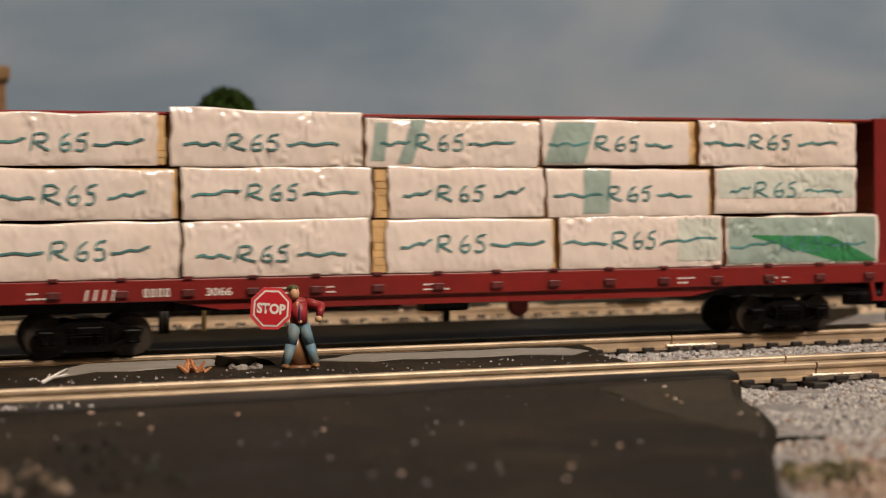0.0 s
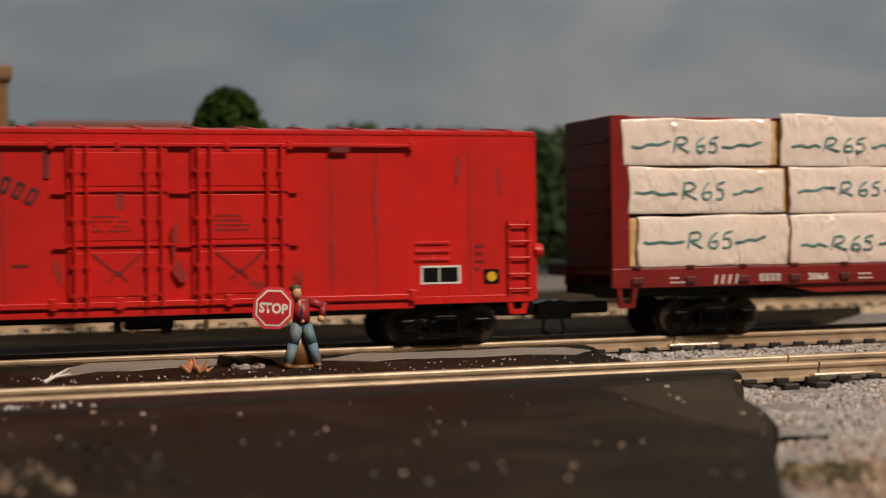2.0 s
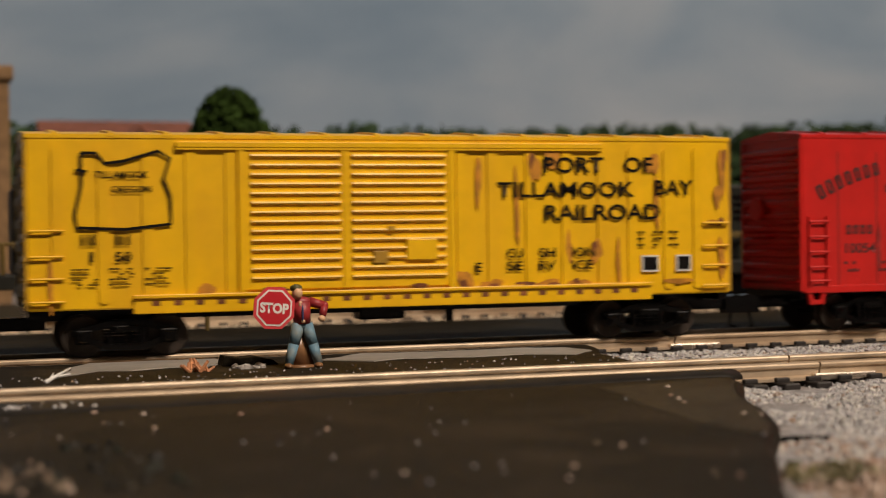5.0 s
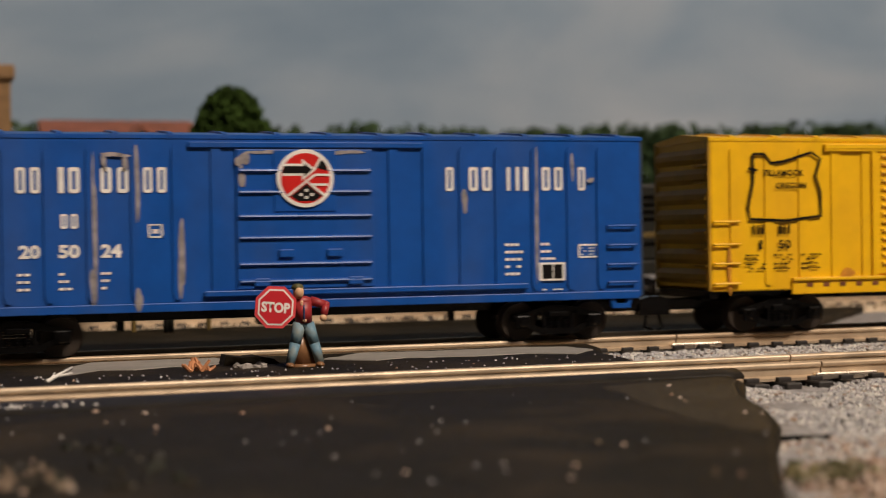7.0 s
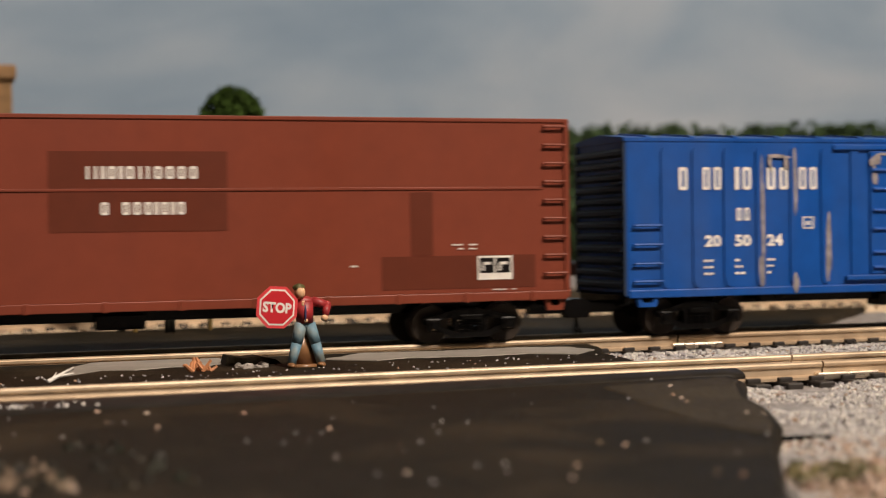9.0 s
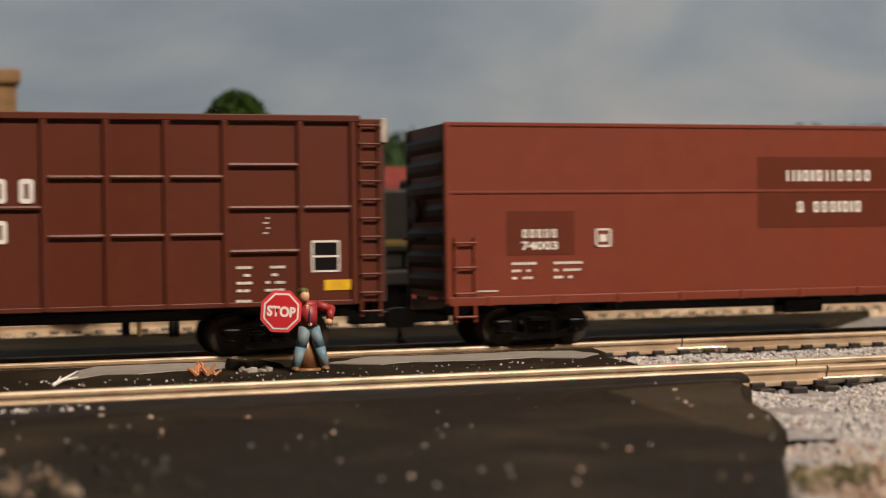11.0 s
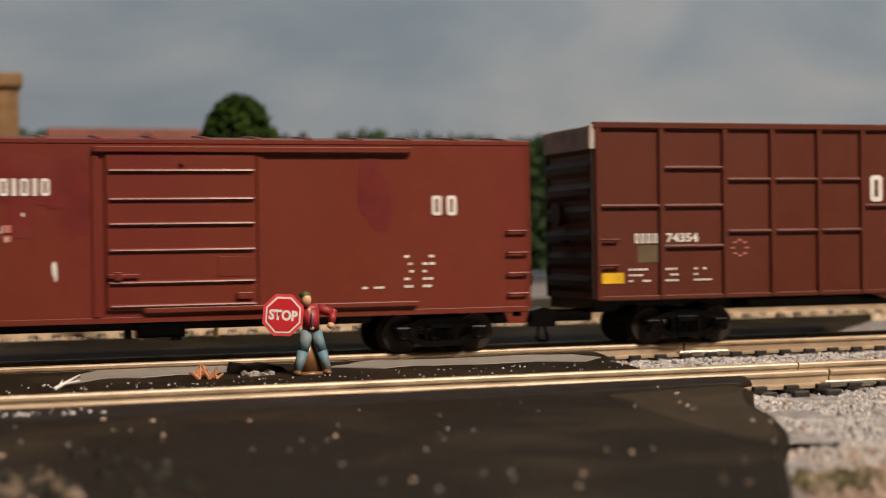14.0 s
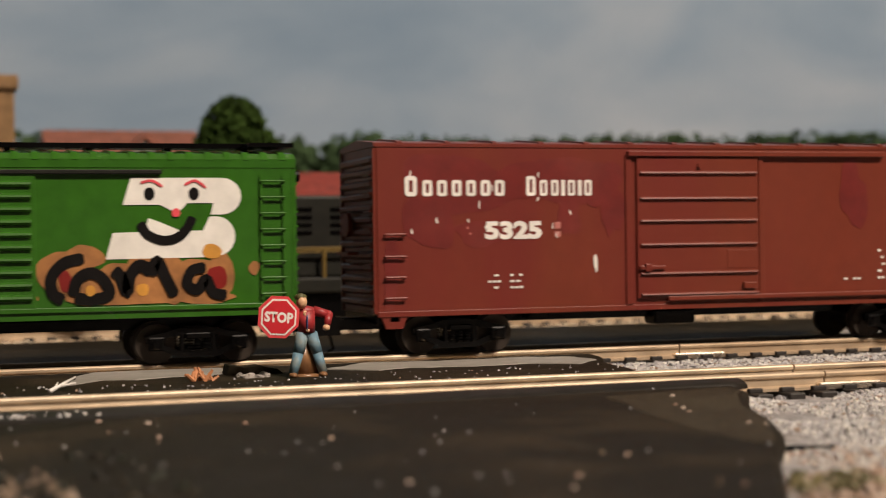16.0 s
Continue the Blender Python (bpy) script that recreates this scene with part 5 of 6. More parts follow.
def build_smooth_woodchip_car():
    car = new_car(179.3, "smooth oxide-brown woodchip gondola with repainted dark patches")
    L, y = 126.6, FACE
    part("body", Shape().box(0, L, -HW, -HW + 0.9, 7.4, 32.9, c=0.15).box(0, L, HW - 0.9, HW, 7.4, 32.9, c=0.15).box(0, 0.9, -HW + 0.9, HW - 0.9, 7.4, 32.9).box(L - 0.9, L, -HW + 0.9, HW - 0.9, 7.4, 32.9).box(0.9, L - 0.9, -HW + 0.9, HW - 0.9, 7.4, 9), BROWN, car)
    parts("seam", Shape().box(0.2, L - 4, y - 0.16, y + 0.1, 22.6, 23.0, c=0.05), BROWN, car)
    part("top_chord", Shape().box(-0.2, L + 0.2, y - 0.18, y + 0.3, 32.5, 33.1, c=0.1), BROWN, car)
    parts("side_sill", Shape().box(0.3, L - 0.3, y - 0.4, y + 0.4, 6.2, 7.5, c=0.1), BROWN, car)
    s = Shape()
    for k in range(12):
        s.box(6 + k * 10.4, 6.7 + k * 10.4, y - 0.6, y, 6.1, 7.6, c=0.08)
    parts("sill_bracket", s, BROWN, car)
    # the ends face away from the lamp; their shade is in the colour
    car_ends(car, L, 7.4, 32.8, SHADEDEND, 7)
    s = Shape().box(51.1, 75.4, y - 0.06, y + 0.1, 17.1, 28.1).box(102.0, 105.4, y - 0.06, y + 0.1, 13.1, 22.3).box(97.6, 121.3, y - 0.065, y + 0.1, 8.2, 13.0).box(9.3, 20.1, y - 0.06, y + 0.1, 13.5, 20.0)
    parts("repaint_patch", s, DARKBROWN, car, "darker brown repaint patch")
    f = y - 0.12
    s = blocks(Shape(), "Mioiomoooo", 55.8, 24.3, 15.7, 1.75, f)
    blocks(s, "o Oooioio", 57.8, 19.4, 11.9, 1.75, f)
    blocks(s, "ooooo", 11.6, 16.0, 5.8, 1.3, f)
    fine_print(s, 108.3, 113.6, 13.7, 14.9, f, 2, 2)
    fine_print(s, 10.1, 23.4, 9.6, 12.8, f, 3, 2)
    fine_print(s, 92.9, 95, 11.4, 12.1, f, 1, 1)
    fine_print(s, 114.5, 120.5, 7.7, 8.2, f, 1, 1)
    fine_print(s, 4, 10, 8.0, 8.6, f, 1, 1)
    s.box(23.5, 26.1, f, y, 14.5, 14.8).box(23.5, 26.1, f, y, 17.0, 17.3).box(23.5, 23.8, f, y, 14.5, 17.3).box(25.8, 26.1, f, y, 14.5, 17.3).box(24.2, 25.4, f, y, 15.3, 16.4)
    lettering(s, WHITE, car, "white company lettering")
    glyphs("car_number", "74003", 11.6, 14.2, 5.8, 1.3, f, WHITE, car, thick=0.03)
    part("data_plate", Shape().box(112.2, 117.6, f - 0.02, y, 9.4, 12.9, 1).box(112.5, 114.75, f - 0.06, y, 10.4, 12.6).box(115.05, 117.3, f - 0.06, y, 10.4, 12.6).box(112.9, 114.2, f - 0.08, y, 11.6, 12.0, 1).box(115.5, 116.8, f - 0.08, y, 11.6, 12.0, 1).box(112.9, 113.2, f - 0.08, y, 10.7, 12.0, 1).box(115.5, 115.8, f - 0.08, y, 10.7, 12.0, 1), [DECALBLACK, WHITE], car, "black data plate with white border")
    ladder(car, 122.6, 126.2, [31.9 - 2.72 * k for k in range(9)], BROWN, stiles=False)
    parts("corner_post", Shape().box(126.0, 126.8, y - 0.3, y + 0.4, 6.5, 33.0, c=0.1).box(-0.2, 0.6, y - 0.2, y + 0.4, 6.5, 33, c=0.1), BROWN, car)
    ladder(car, 1.0, 4.4, (15.4, 11.8, 8.0, 4.6), BROWN, stiles=True)
    step(car, 122.8, 126.2, 4.6, 6.6, BROWN)
    running_gear(car, L, 15.0, 6.0)


def build_ribbed_woodchip_car():
    car = new_car(43.9, "dark brown ribbed woodchip gondola with faded lettering")
    L, y = 125.8, FACE
    part("body", Shape().box(0, L, -HW, -HW + 0.9, 7.2, 33.4, c=0.15).box(0, L, HW - 0.9, HW, 7.2, 33.4, c=0.15).box(0, 0.9, -HW + 0.9, HW - 0.9, 7.2, 33.4).box(L - 0.9, L, -HW + 0.9, HW - 0.9, 7.2, 33.4).box(0.9, L - 0.9, -HW + 0.9, HW - 0.9, 7.2, 9), CHIPBROWN, car)
    posts = (0.5, 11.0, 21.8, 30.1, 38.4, 46.3, 54.1, 62.0, 70.1, 78.5, 86.8, 94.9, 103.0, 113.7, 121.4)
    s = Shape()
    for x in posts:
        s.box(x - 0.42, x + 0.42, y - 0.55, y + 0.1, 7.0, 33.0, c=0.1)
    parts("rib", s, CHIPBROWN, car)
    s = Shape()
    for a, b, zs in ((0, 1, (21.2,)), (1, 2, (27.0, 21.2, 15.0)), (2, 3, (25.2, 17.2)), (3, 4, (25.2, 17.2)), (4, 5, (25.2, 17.2)), (5, 6, (21.0,)), (6, 7, (21.0,)), (7, 8, (21.0,)), (8, 9, (21.0,)), (9, 10, (25.1, 17.1)), (10, 11, (25.1, 17.1)), (11, 12, (25.1, 17.1)), (12, 13, (26.8, 20.8, 14.7)), (13, 14, (20.8,))):
        for z in zs:
            s.along([(y + 0.1, z - 0.26), (y - 0.5, z - 0.22), (y - 0.57, z - 0.02), (y - 0.45, z + 0.23), (y - 0.2, z + 0.3), (y + 0.1, z + 0.32)], posts[a] + 0.5, posts[b] - 0.5)
    parts("stiffener", s, CHIPBROWN, car)
    part("top_chord", Shape().box(-0.2, 122.5, y - 0.6, y + 0.4, 32.9, 33.85, c=0.12), CHIPBROWN, car)
    parts("side_sill", Shape().box(0.3, 122.0, y - 0.35, y + 0.3, 6.9, 7.6, c=0.1).prism([(48, 7.0), (52, 5.6), (58, 5.6), (62, 7.0)], y - 0.1, y + 0.8), CHIPBROWN, car)
    car_ends(car, L, 7.2, 33.2, SHADEDEND, 7)
    parts("end_cap", Shape().box(-0.75, 0.0, -HW + 0.2, HW - 0.2, 29.8, 33.2, c=0.1).box(-0.8, 0.2, -HW - 0.3, -HW + 0.5, 29.8, 33.5, c=0.1).box(L - 0.2, L + 0.7, -HW - 0.3, -HW + 0.5, 30.0, 33.5, c=0.1), CAPGREY, car, "bare pale grey top end cap")
    f = y - 0.12
    s = Shape()
    for k, (x, w, h) in enumerate(((47.2, 3.4, 4.2), (51.2, 2.5, 3.2), (55.3, 2.6, 3.2), (59.1, 2.4, 3.2), (63.0, 2.8, 3.3), (66.8, 2.5, 3.3), (71.2, 2.9, 3.3), (74.8, 2.9, 3.3))):
        blocks(s, "o", x, 21.6, w, h, f, 1 if k in (2, 4) else 0)
    for k, (x, w) in enumerate(((50.3, 3.0), (55.5, 3.0), (59.2, 2.6), (63.2, 1.1), (65.6, 2.2), (68.9, 0.9), (71.4, 2.7))):
        blocks(s, "o", x, 16.2, w, 3.7 if k == 0 else 3.1, f, 0 if k in (3, 5, 6) else 1)
    blocks(s, "oooo", 6.4, 15.5, 4.0, 1.5, f)
    fine_print(s, 5.5, 10.6, 9.4, 12.0, f, 3, 1)
    fine_print(s, 11.6, 21.3, 9.4, 12.0, f, 3, 2)
    fine_print(s, 104.5, 112.6, 8.7, 13.0, f, 4, 2)
    fine_print(s, 104.4, 107.4, 7.3, 8.3, f, 1, 1)
    fine_print(s, 108.4, 109.7, 16.9, 19.7, f, 4, 1)
    fine_print(s, 54.5, 58, 7.8, 8.2, f, 1, 1)
    for k in range(8):
        q = k * math.pi / 4
        s.box(24.4 + 1.2 * math.cos(q) - 0.3, 24.4 + 1.2 * math.cos(q) + 0.3, f, y, 14.6 + 1.2 * math.sin(q) - 0.15, 14.6 + 1.2 * math.sin(q) + 0.15, 1)
    lettering(s, [WHITE, FADEDPINK], car, "faded white and pink company lettering")
    glyphs("car_number", "74354", 11.8, 15.6, 5.4, 1.4, f, WHITE, car, thick=0.03)
    parts("repaint_patch", Shape().box(7.0, 10.4, f + 0.05, y, 12.6, 15.2), CAPGREEN, car)
    part("data_plate", Shape().box(115.2, 119.3, f - 0.02, y, 11.6, 16.1, 1).box(115.5, 119.0, f - 0.06, y, 11.9, 13.7).box(115.5, 119.0, f - 0.06, y, 14.0, 15.8), [DECALBLACK, WHITE], car, "black data plate with white border")
    part("yellow_label", Shape().box(117.0, 120.9, f, y, 9.0, 10.5), YELLOWDECAL, car, "small yellow label")
    part("yellow_label", Shape().box(0.9, 4.7, f, y, 9.5, 11.1), YELLOWDECAL, car, "small yellow label")
    ladder(car, 122.2, 125.4, [32.4 - 2.65 * k for k in range(11)], CHIPBROWN, stiles=True)
    ladder(car, 0.6, 3.8, (16.1, 12.2), CHIPBROWN, stiles=False)
    running_gear(car, L, 16.0, 6.4)


CHIPBROWN = mat("dull_brown_paint", (0.088, 0.0192, 0.0085), 0.45, spec=0.32, vary=0.07, bump=0.05, dirt=(0.10, 0.024, 0.014), dirt_amount=0.4, streak=STREAK)
# gondola ends: shade put into a much darker brown
SHADEDEND = mat("shaded_end_brown", (0.035, 0.014, 0.010), 0.6, vary=0.2)
CAPGREY = mat("bare_grey_metal", (0.42, 0.36, 0.33), 0.6, vary=0.2, dirt=(0.15, 0.06, 0.04), dirt_amount=0.6)
CAPGREEN = mat("overpainted_olive", (0.10, 0.07, 0.035), 0.6)


def build_oxide_car():
    car = new_car(-69.3, "oxide-brown sliding-door boxcar with white lettering and dark overpaint")
    L, y = 102.5, FACE
    shell(car, L, 5.9, 30.5, OXIDE)
    roof(car, L, 30.6, OXIDE)
    car_ends(car, L, 6.2, 30.1, OXIDE, 13)
    s = Shape()
    for k in range(34):
        z = 7.2 + k * 0.68
        for x in (0.35, L - 0.35):
            s.tube((x, y - 0.1, z), (x, y + 0.05, z), 0.13, n=6)
    part("rivet", s, OXIDE, car)
    parts("door_post", Shape().box(39.2, 40.2, y - 0.3, y + 0.1, 6.6, 29.2, c=0.08).box(61.9, 62.7, y - 0.3, y + 0.1, 6.6, 29.2, c=0.08), OXIDE, car)
    d = part("door", Shape().box(41.0, 61.7, y - 0.45, y + 0.1, 7.4, 28.9, c=0.12), OXIDE, car)
    for z in (26.5, 22.6, 19.2, 15.6, 11.2, 8.0):
        part("rib", hrib(41.5, 61.3, z, y - 0.42, 0.5, 0.3), OXIDE, d)
    parts("latch", Shape().box(41.2, 45.4, y - 1.0, y - 0.3, 11.8, 12.4, c=0.1).box(42.0, 43.0, y - 1.2, y - 0.3, 11.5, 12.7, c=0.1).box(58.8, 61.0, y - 1.0, y - 0.3, 8.6, 9.6, c=0.1).tube((51.5, y - 0.9, 27.6), (51.5, y - 0.3, 27.6), 0.35, n=8).box(56.2, 61.2, y - 0.52, y - 0.4, 11.8, 14.6, c=0.04), OXIDE, d)
    parts("door_track", Shape().box(39.5, 84.4, y - 0.85, y + 0.1, 29.0, 29.8, c=0.1).box(46, 85.2, y - 0.75, y + 0.1, 7.0, 7.7, c=0.1), OXIDE, car)
    s = Shape()
    for x, z, a, b in ((13, 25.0, 8, 4.2), (28, 25.4, 8.5, 4.0), (8, 19.5, 3.4, 4.6), (16, 17.6, 4.5, 1.6), (37, 21.5, 1.6, 5.0), (30, 20.0, 2.2, 2.4), (79, 23.2, 2.4, 5.4), (2.2, 12, 1.2, 5), (35.5, 25, 3.0, 3.2)):
        blob(s, x, z, a, b, y - 0.02, rough=0.55, n=26)
    parts("overpaint", s, OVERPAINT, car, "darker maroon overpaint blotches")
    f = y - 0.1
    s = blocks(Shape(), "Ooooooo", 3.9, 23.1, 16.2, 2.35, f, big=1.25)
    blocks(s, "Oooioio", 22.8, 23.1, 11.2, 2.35, f, big=1.25)
    blocks(s, "oo", 87.2, 20.0, 4.5, 2.9, f)
    fine_print(s, 83.3, 88.8, 9.3, 14.7, f, 5, 2)
    fine_print(s, 17.0, 23.9, 9.2, 11.9, f, 3, 2)
    fine_print(s, 76.2, 81.3, 9.3, 10.2, f, 1, 2)
    blob(s, 34.2, 13.0, 0.25, 1.6, f, rough=0.9)
    for k in range(14):
        blob(s, random.uniform(3, 38), random.uniform(17, 27), 0.12, random.uniform(0.15, 0.5), f, rough=0.9, n=7)
    lettering(s, WHITE, car, "white company lettering")
    part("chalk_mark", fine_print(Shape(), 13.8, 15.2, 17.2, 18.9, f, 2, 1).box(27.6, 28.6, f, y, 17.0, 17.8).box(27.6, 28.6, f, y, 18.2, 19.2), FADEDPINK, car)
    glyphs("car_number", "5325", 16.6, 16.7, 9.0, 2.7, f, WHITE, car, thick=0.05)
    for x in (1.1, 99.0):
        ladder(car, x, x + 3.3, (17.6, 14.4, 11.4, 8.4), OXIDE, stiles=False)
        s = Shape().prism([(x - 0.5, 6.2), (x + 0.3, 4.0), (x + 2.8, 4.0), (x + 3.6, 6.2), (x + 2.3, 6.2), (x + 2.3, 5.0), (x + 0.9, 5.0), (x + 0.9, 6.2)], y + 0.05, y + 0.8)
        part("step", s, OXIDE, car)
    parts("side_sill", Shape().box(0.2, L - 0.2, y - 0.1, y + 0.2, 5.7, 6.5, c=0.05), OXIDE, car)
    end_ladder(car, 0, -8.6, -5.0, [8 + 2.6 * k for k in range(8)], OXIDE)
    running_gear(car, L, 13.2, 5.8)


OVERPAINT = mat("maroon_overpaint", (0.125, 0.012, 0.010), 0.4, vary=0.15, dirt=(0.19, 0.035, 0.02), dirt_amount=0.5)


def build_green_car():
    L, y = 86.0, FACE
    car = new_car(-81.3 - L, "green ribbed boxcar with spray-painted graffiti and black roofwalk")
    shell(car, L, 6.8, 27.4, GREEN)
    car_ends(car, L, 7.0, 28.4, GREEN, 12)
    s = Shape().along([(-HW - 0.1, 27.2), (-HW - 0.1, 28.4), (-HW + 1.2, 29.2), (0, 29.9), (HW - 1.2, 29.2), (HW + 0.1, 28.4), (HW + 0.1, 27.2)], -0.3, L + 0.3)
    for k in range(int(L / 2.6)):
        s.along([(-HW - 0.2, 28.3), (-HW + 0.9, 29.4), (0, 30.1), (HW - 0.9, 29.4), (HW + 0.2, 28.3)], 0.8 + k * 2.6, 1.7 + k * 2.6)
    part("roof", s, GREEN, car, rest="rib")
    s = Shape().box(-1.5, L + 0.5, -2.4, 2.4, 30.3, 31.0).box(L - 6, L + 0.5, -7.5, 2.0, 30.2, 30.8)
    for k in range(8):
        s.box(3 + k * 11, 4 + k * 11, -2.0, 2.0, 29.6, 30.4)
    part("roofwalk", s, BLACK, car, "black plastic roofwalk")
    s = Shape()
    for k in range(60):
        s.tube((0.4 + k * L / 60, y - 0.1, 27.0), (0.4 + k * L / 60, y + 0.05, 27.0), 0.14, n=6)
    for k in range(30):
        s.tube((L - 0.35, y - 0.12, 7.2 + k * 0.66), (L - 0.35, y + 0.05, 7.2 + k * 0.66), 0.15, n=6)
    part("rivet", s, GREEN, car)
    d = part("door", Shape().box(L - 58, L - 35.4, y - 0.4, y + 0.1, 8.2, 26.4, c=0.12), GREEN, car)
    for k in range(10):
        z = 9.4 + k * 1.7
        part("rib", hrib(L - 57.4, L - 36.0, z + 0.3, y - 0.38, 0.6, 0.48), GREEN, d)
    parts("door_track", Shape().box(L - 60, L - 18.5, y - 0.7, y + 0.1, 26.3, 26.9, c=0.1), DARKGREY, car)
    parts("side_sill", Shape().box(0.3, L - 0.3, y - 0.15, y + 0.2, 6.6, 7.6, c=0.05).box(L - 62, L - 4, y - 0.5, y + 0.2, 7.6, 8.3, c=0.1), GREEN, car)
    ladder(car, L - 4.9, L - 1.3, [25.3 - 2.25 * k for k in range(8)], GREEN, stiles=True)
    step(car, L - 4.6, L - 1.2, 4.4, 6.8, GREEN)
    f = y - 0.1
    s = Shape()
    X = lambda v: L + v

    def bowl(x, z, rx, rz):
        return [(x + rx * math.sin(math.pi * k / 10), z + rz * math.cos(math.pi * k / 10)) for k in range(11)]

    s.prism([(X(-23.8), 22.1), (X(-22.7), 25.8), (X(-10.3), 25.8)] + bowl(X(-10.2), 23.25, 2.7, 2.55) + [(X(-11.8), 20.7), (X(-11.4), 22.3), (X(-15.0), 22.3), (X(-16.4), 20.9), (X(-18.8), 22.1)], f - 0.03, y)
    s.prism([(X(-26.2), 14.7), (X(-25.2), 18.3), (X(-20.9), 18.4), (X(-20.4), 20.3), (X(-18.8), 19.7), (X(-16.0), 18.5), (X(-12.9), 18.5), (X(-12.0), 20.4)] + bowl(X(-11.0), 17.7, 2.6, 2.75) + [(X(-12), 14.8)], f - 0.03, y)
    part("painted_emblem", s, WHITE, car, "white company emblem")
    s = Shape()
    for x, z in ((-20.2, 23.6), (-14.1, 23.6)):
        s.prism([(X(x) + 0.75 * math.cos(k * 0.5236), z + 0.9 * math.sin(k * 0.5236)) for k in range(12)], f - 0.1, y)
    stroke(s, [(X(-21.5), 19.7), (X(-20.6), 18.1), (X(-18.5), 17.2), (X(-16.4), 17.6), (X(-15.0), 19.0), (X(-14.3), 20.4)], 1.3, f - 0.1, soft=True)
    stroke(s, [(X(-29.1), 14.9), (X(-31.7), 14.3), (X(-33.4), 12.4), (X(-33.2), 10.2), (X(-31.8), 9.3)], 1.6, f - 0.12, soft=True)
    stroke(s, [(X(-30.6), 9.8), (X(-30.0), 12.0), (X(-28.2), 12.9), (X(-26.5), 11.9), (X(-25.8), 9.9), (X(-28.2), 9.3), (X(-30.4), 9.6)], 1.6, f - 0.14, soft=True)
    stroke(s, [(X(-25.2), 13.3), (X(-24.2), 12.2), (X(-23.4), 10.2), (X(-23.0), 12.4), (X(-21.6), 13.8), (X(-20.0), 12.8)], 1.7, f - 0.16, soft=True)
    stroke(s, [(X(-20.2), 12.4), (X(-19.3), 14.4), (X(-18.2), 12.2), (X(-16.9), 9.5)], 1.6, f - 0.18, soft=True)
    stroke(s, [(X(-12.6), 13.4), (X(-14.5), 13.0), (X(-15.2), 11.2), (X(-13.8), 10.3), (X(-12.6), 11.8), (X(-11.6), 9.9), (X(-9.7), 9.5)], 1.5, f - 0.2, soft=True)
    parts("graffiti_black", s, DECALBLACK, car, "black sprayed strokes")
    s = Shape()
    for x, z, a, b in ((-31.2, 12.6, 3.8, 3.7), (-29.2, 15.0, 2.6, 1.8), (-28.2, 10.6, 3.4, 2.0), (-24.2, 11.8, 3.4, 2.7), (-20.6, 12.6, 3.6, 3.0), (-17.2, 11.6, 2.6, 3.0), (-13.4, 11.8, 3.6, 3.1), (-10.4, 12.2, 1.9, 3.2), (-5.8, 13.2, 0.8, 0.9), (-22.5, 9.3, 8.0, 0.9), (-12.5, 9.1, 4.2, 0.7), (-37.5, 9.8, 2.4, 0.6)):
        blob(s, X(x), z, a, b, f + 0.03, rough=0.3)
    parts("graffiti_orange", s, ORANGE, car, "orange-brown sprayed cloud")
    s = Shape()
    blob(s, X(-11.0), 12.0, 1.5, 1.5, f - 0.05, rough=0.25)
    blob(s, X(-31.6), 11.9, 0.9, 1.5, f - 0.05, rough=0.3)
    parts("graffiti_dark_red", s, MAROON, car, "dark red sprayed patch")
    s = Shape()
    blob(s, X(-16.6), 21.0, 0.6, 0.6, f - 0.09, rough=0.1)
    stroke(s, [(X(-21.4), 25.1), (X(-19.9), 25.4), (X(-18.4), 24.6)], 0.35, f - 0.13, soft=True)
    stroke(s, [(X(-15.4), 24.8), (X(-13.9), 25.4), (X(-12.4), 24.4)], 0.35, f - 0.13, soft=True)
    parts("graffiti_red", s, PINK, car, "red sprayed marks")
    parts("graffiti_yellow", blob(blob(blob(Shape(), X(-11.7), 15.6, 1.4, 1.0, f - 0.06, rough=0.15), X(-28.3), 10.5, 0.7, 0.7, f - 0.18, rough=0.2), X(-21.3), 10.5, 0.9, 0.8, f - 0.06, rough=0.2), OCHRE, car, "ochre sprayed spot")
    part("retainer", Shape().tube((L, -8.4, 26.0), (L + 1.0, -8.4, 26.0), 0.8, n=12), BLACK, car)
    end_ladder(car, L, -9.0, -5.0, [9 + 2.0 * k for k in range(9)], GREEN, 1)
    running_gear(car, L, 13.5, 6.2)


build_lumber_car()
build_red_car()
build_yellow_car()
build_blue_car()
build_smooth_woodchip_car()
build_ribbed_woodchip_car()
build_oxide_car()
build_green_car()


# ---- the flagman figurine and his sign ----
SKIN = mat("painted_skin", (0.62, 0.38, 0.22), 0.5, vary=0.1)
SHIRT = mat("red_shirt_paint", (0.27, 0.022, 0.025), 0.5, vary=0.25, scale=900)
JEANS = mat("blue_jeans_paint", (0.11, 0.21, 0.28), 0.6, vary=0.25, scale=900, dirt=(0.26, 0.21, 0.11), dirt_amount=0.7, dirt_scale=500)
CAP = mat("olive_cap_paint", (0.09, 0.085, 0.025), 0.6)
GLUE = mat("brown_glue", (0.20, 0.10, 0.045), 0.35, vary=0.3)
SIGNRED = mat("sign_red", (0.50, 0.015, 0.025), 0.4, vary=0.05)
SIGNRIM = mat("sign_edge_red", (0.62, 0.05, 0.06), 0.4, vary=0.1)


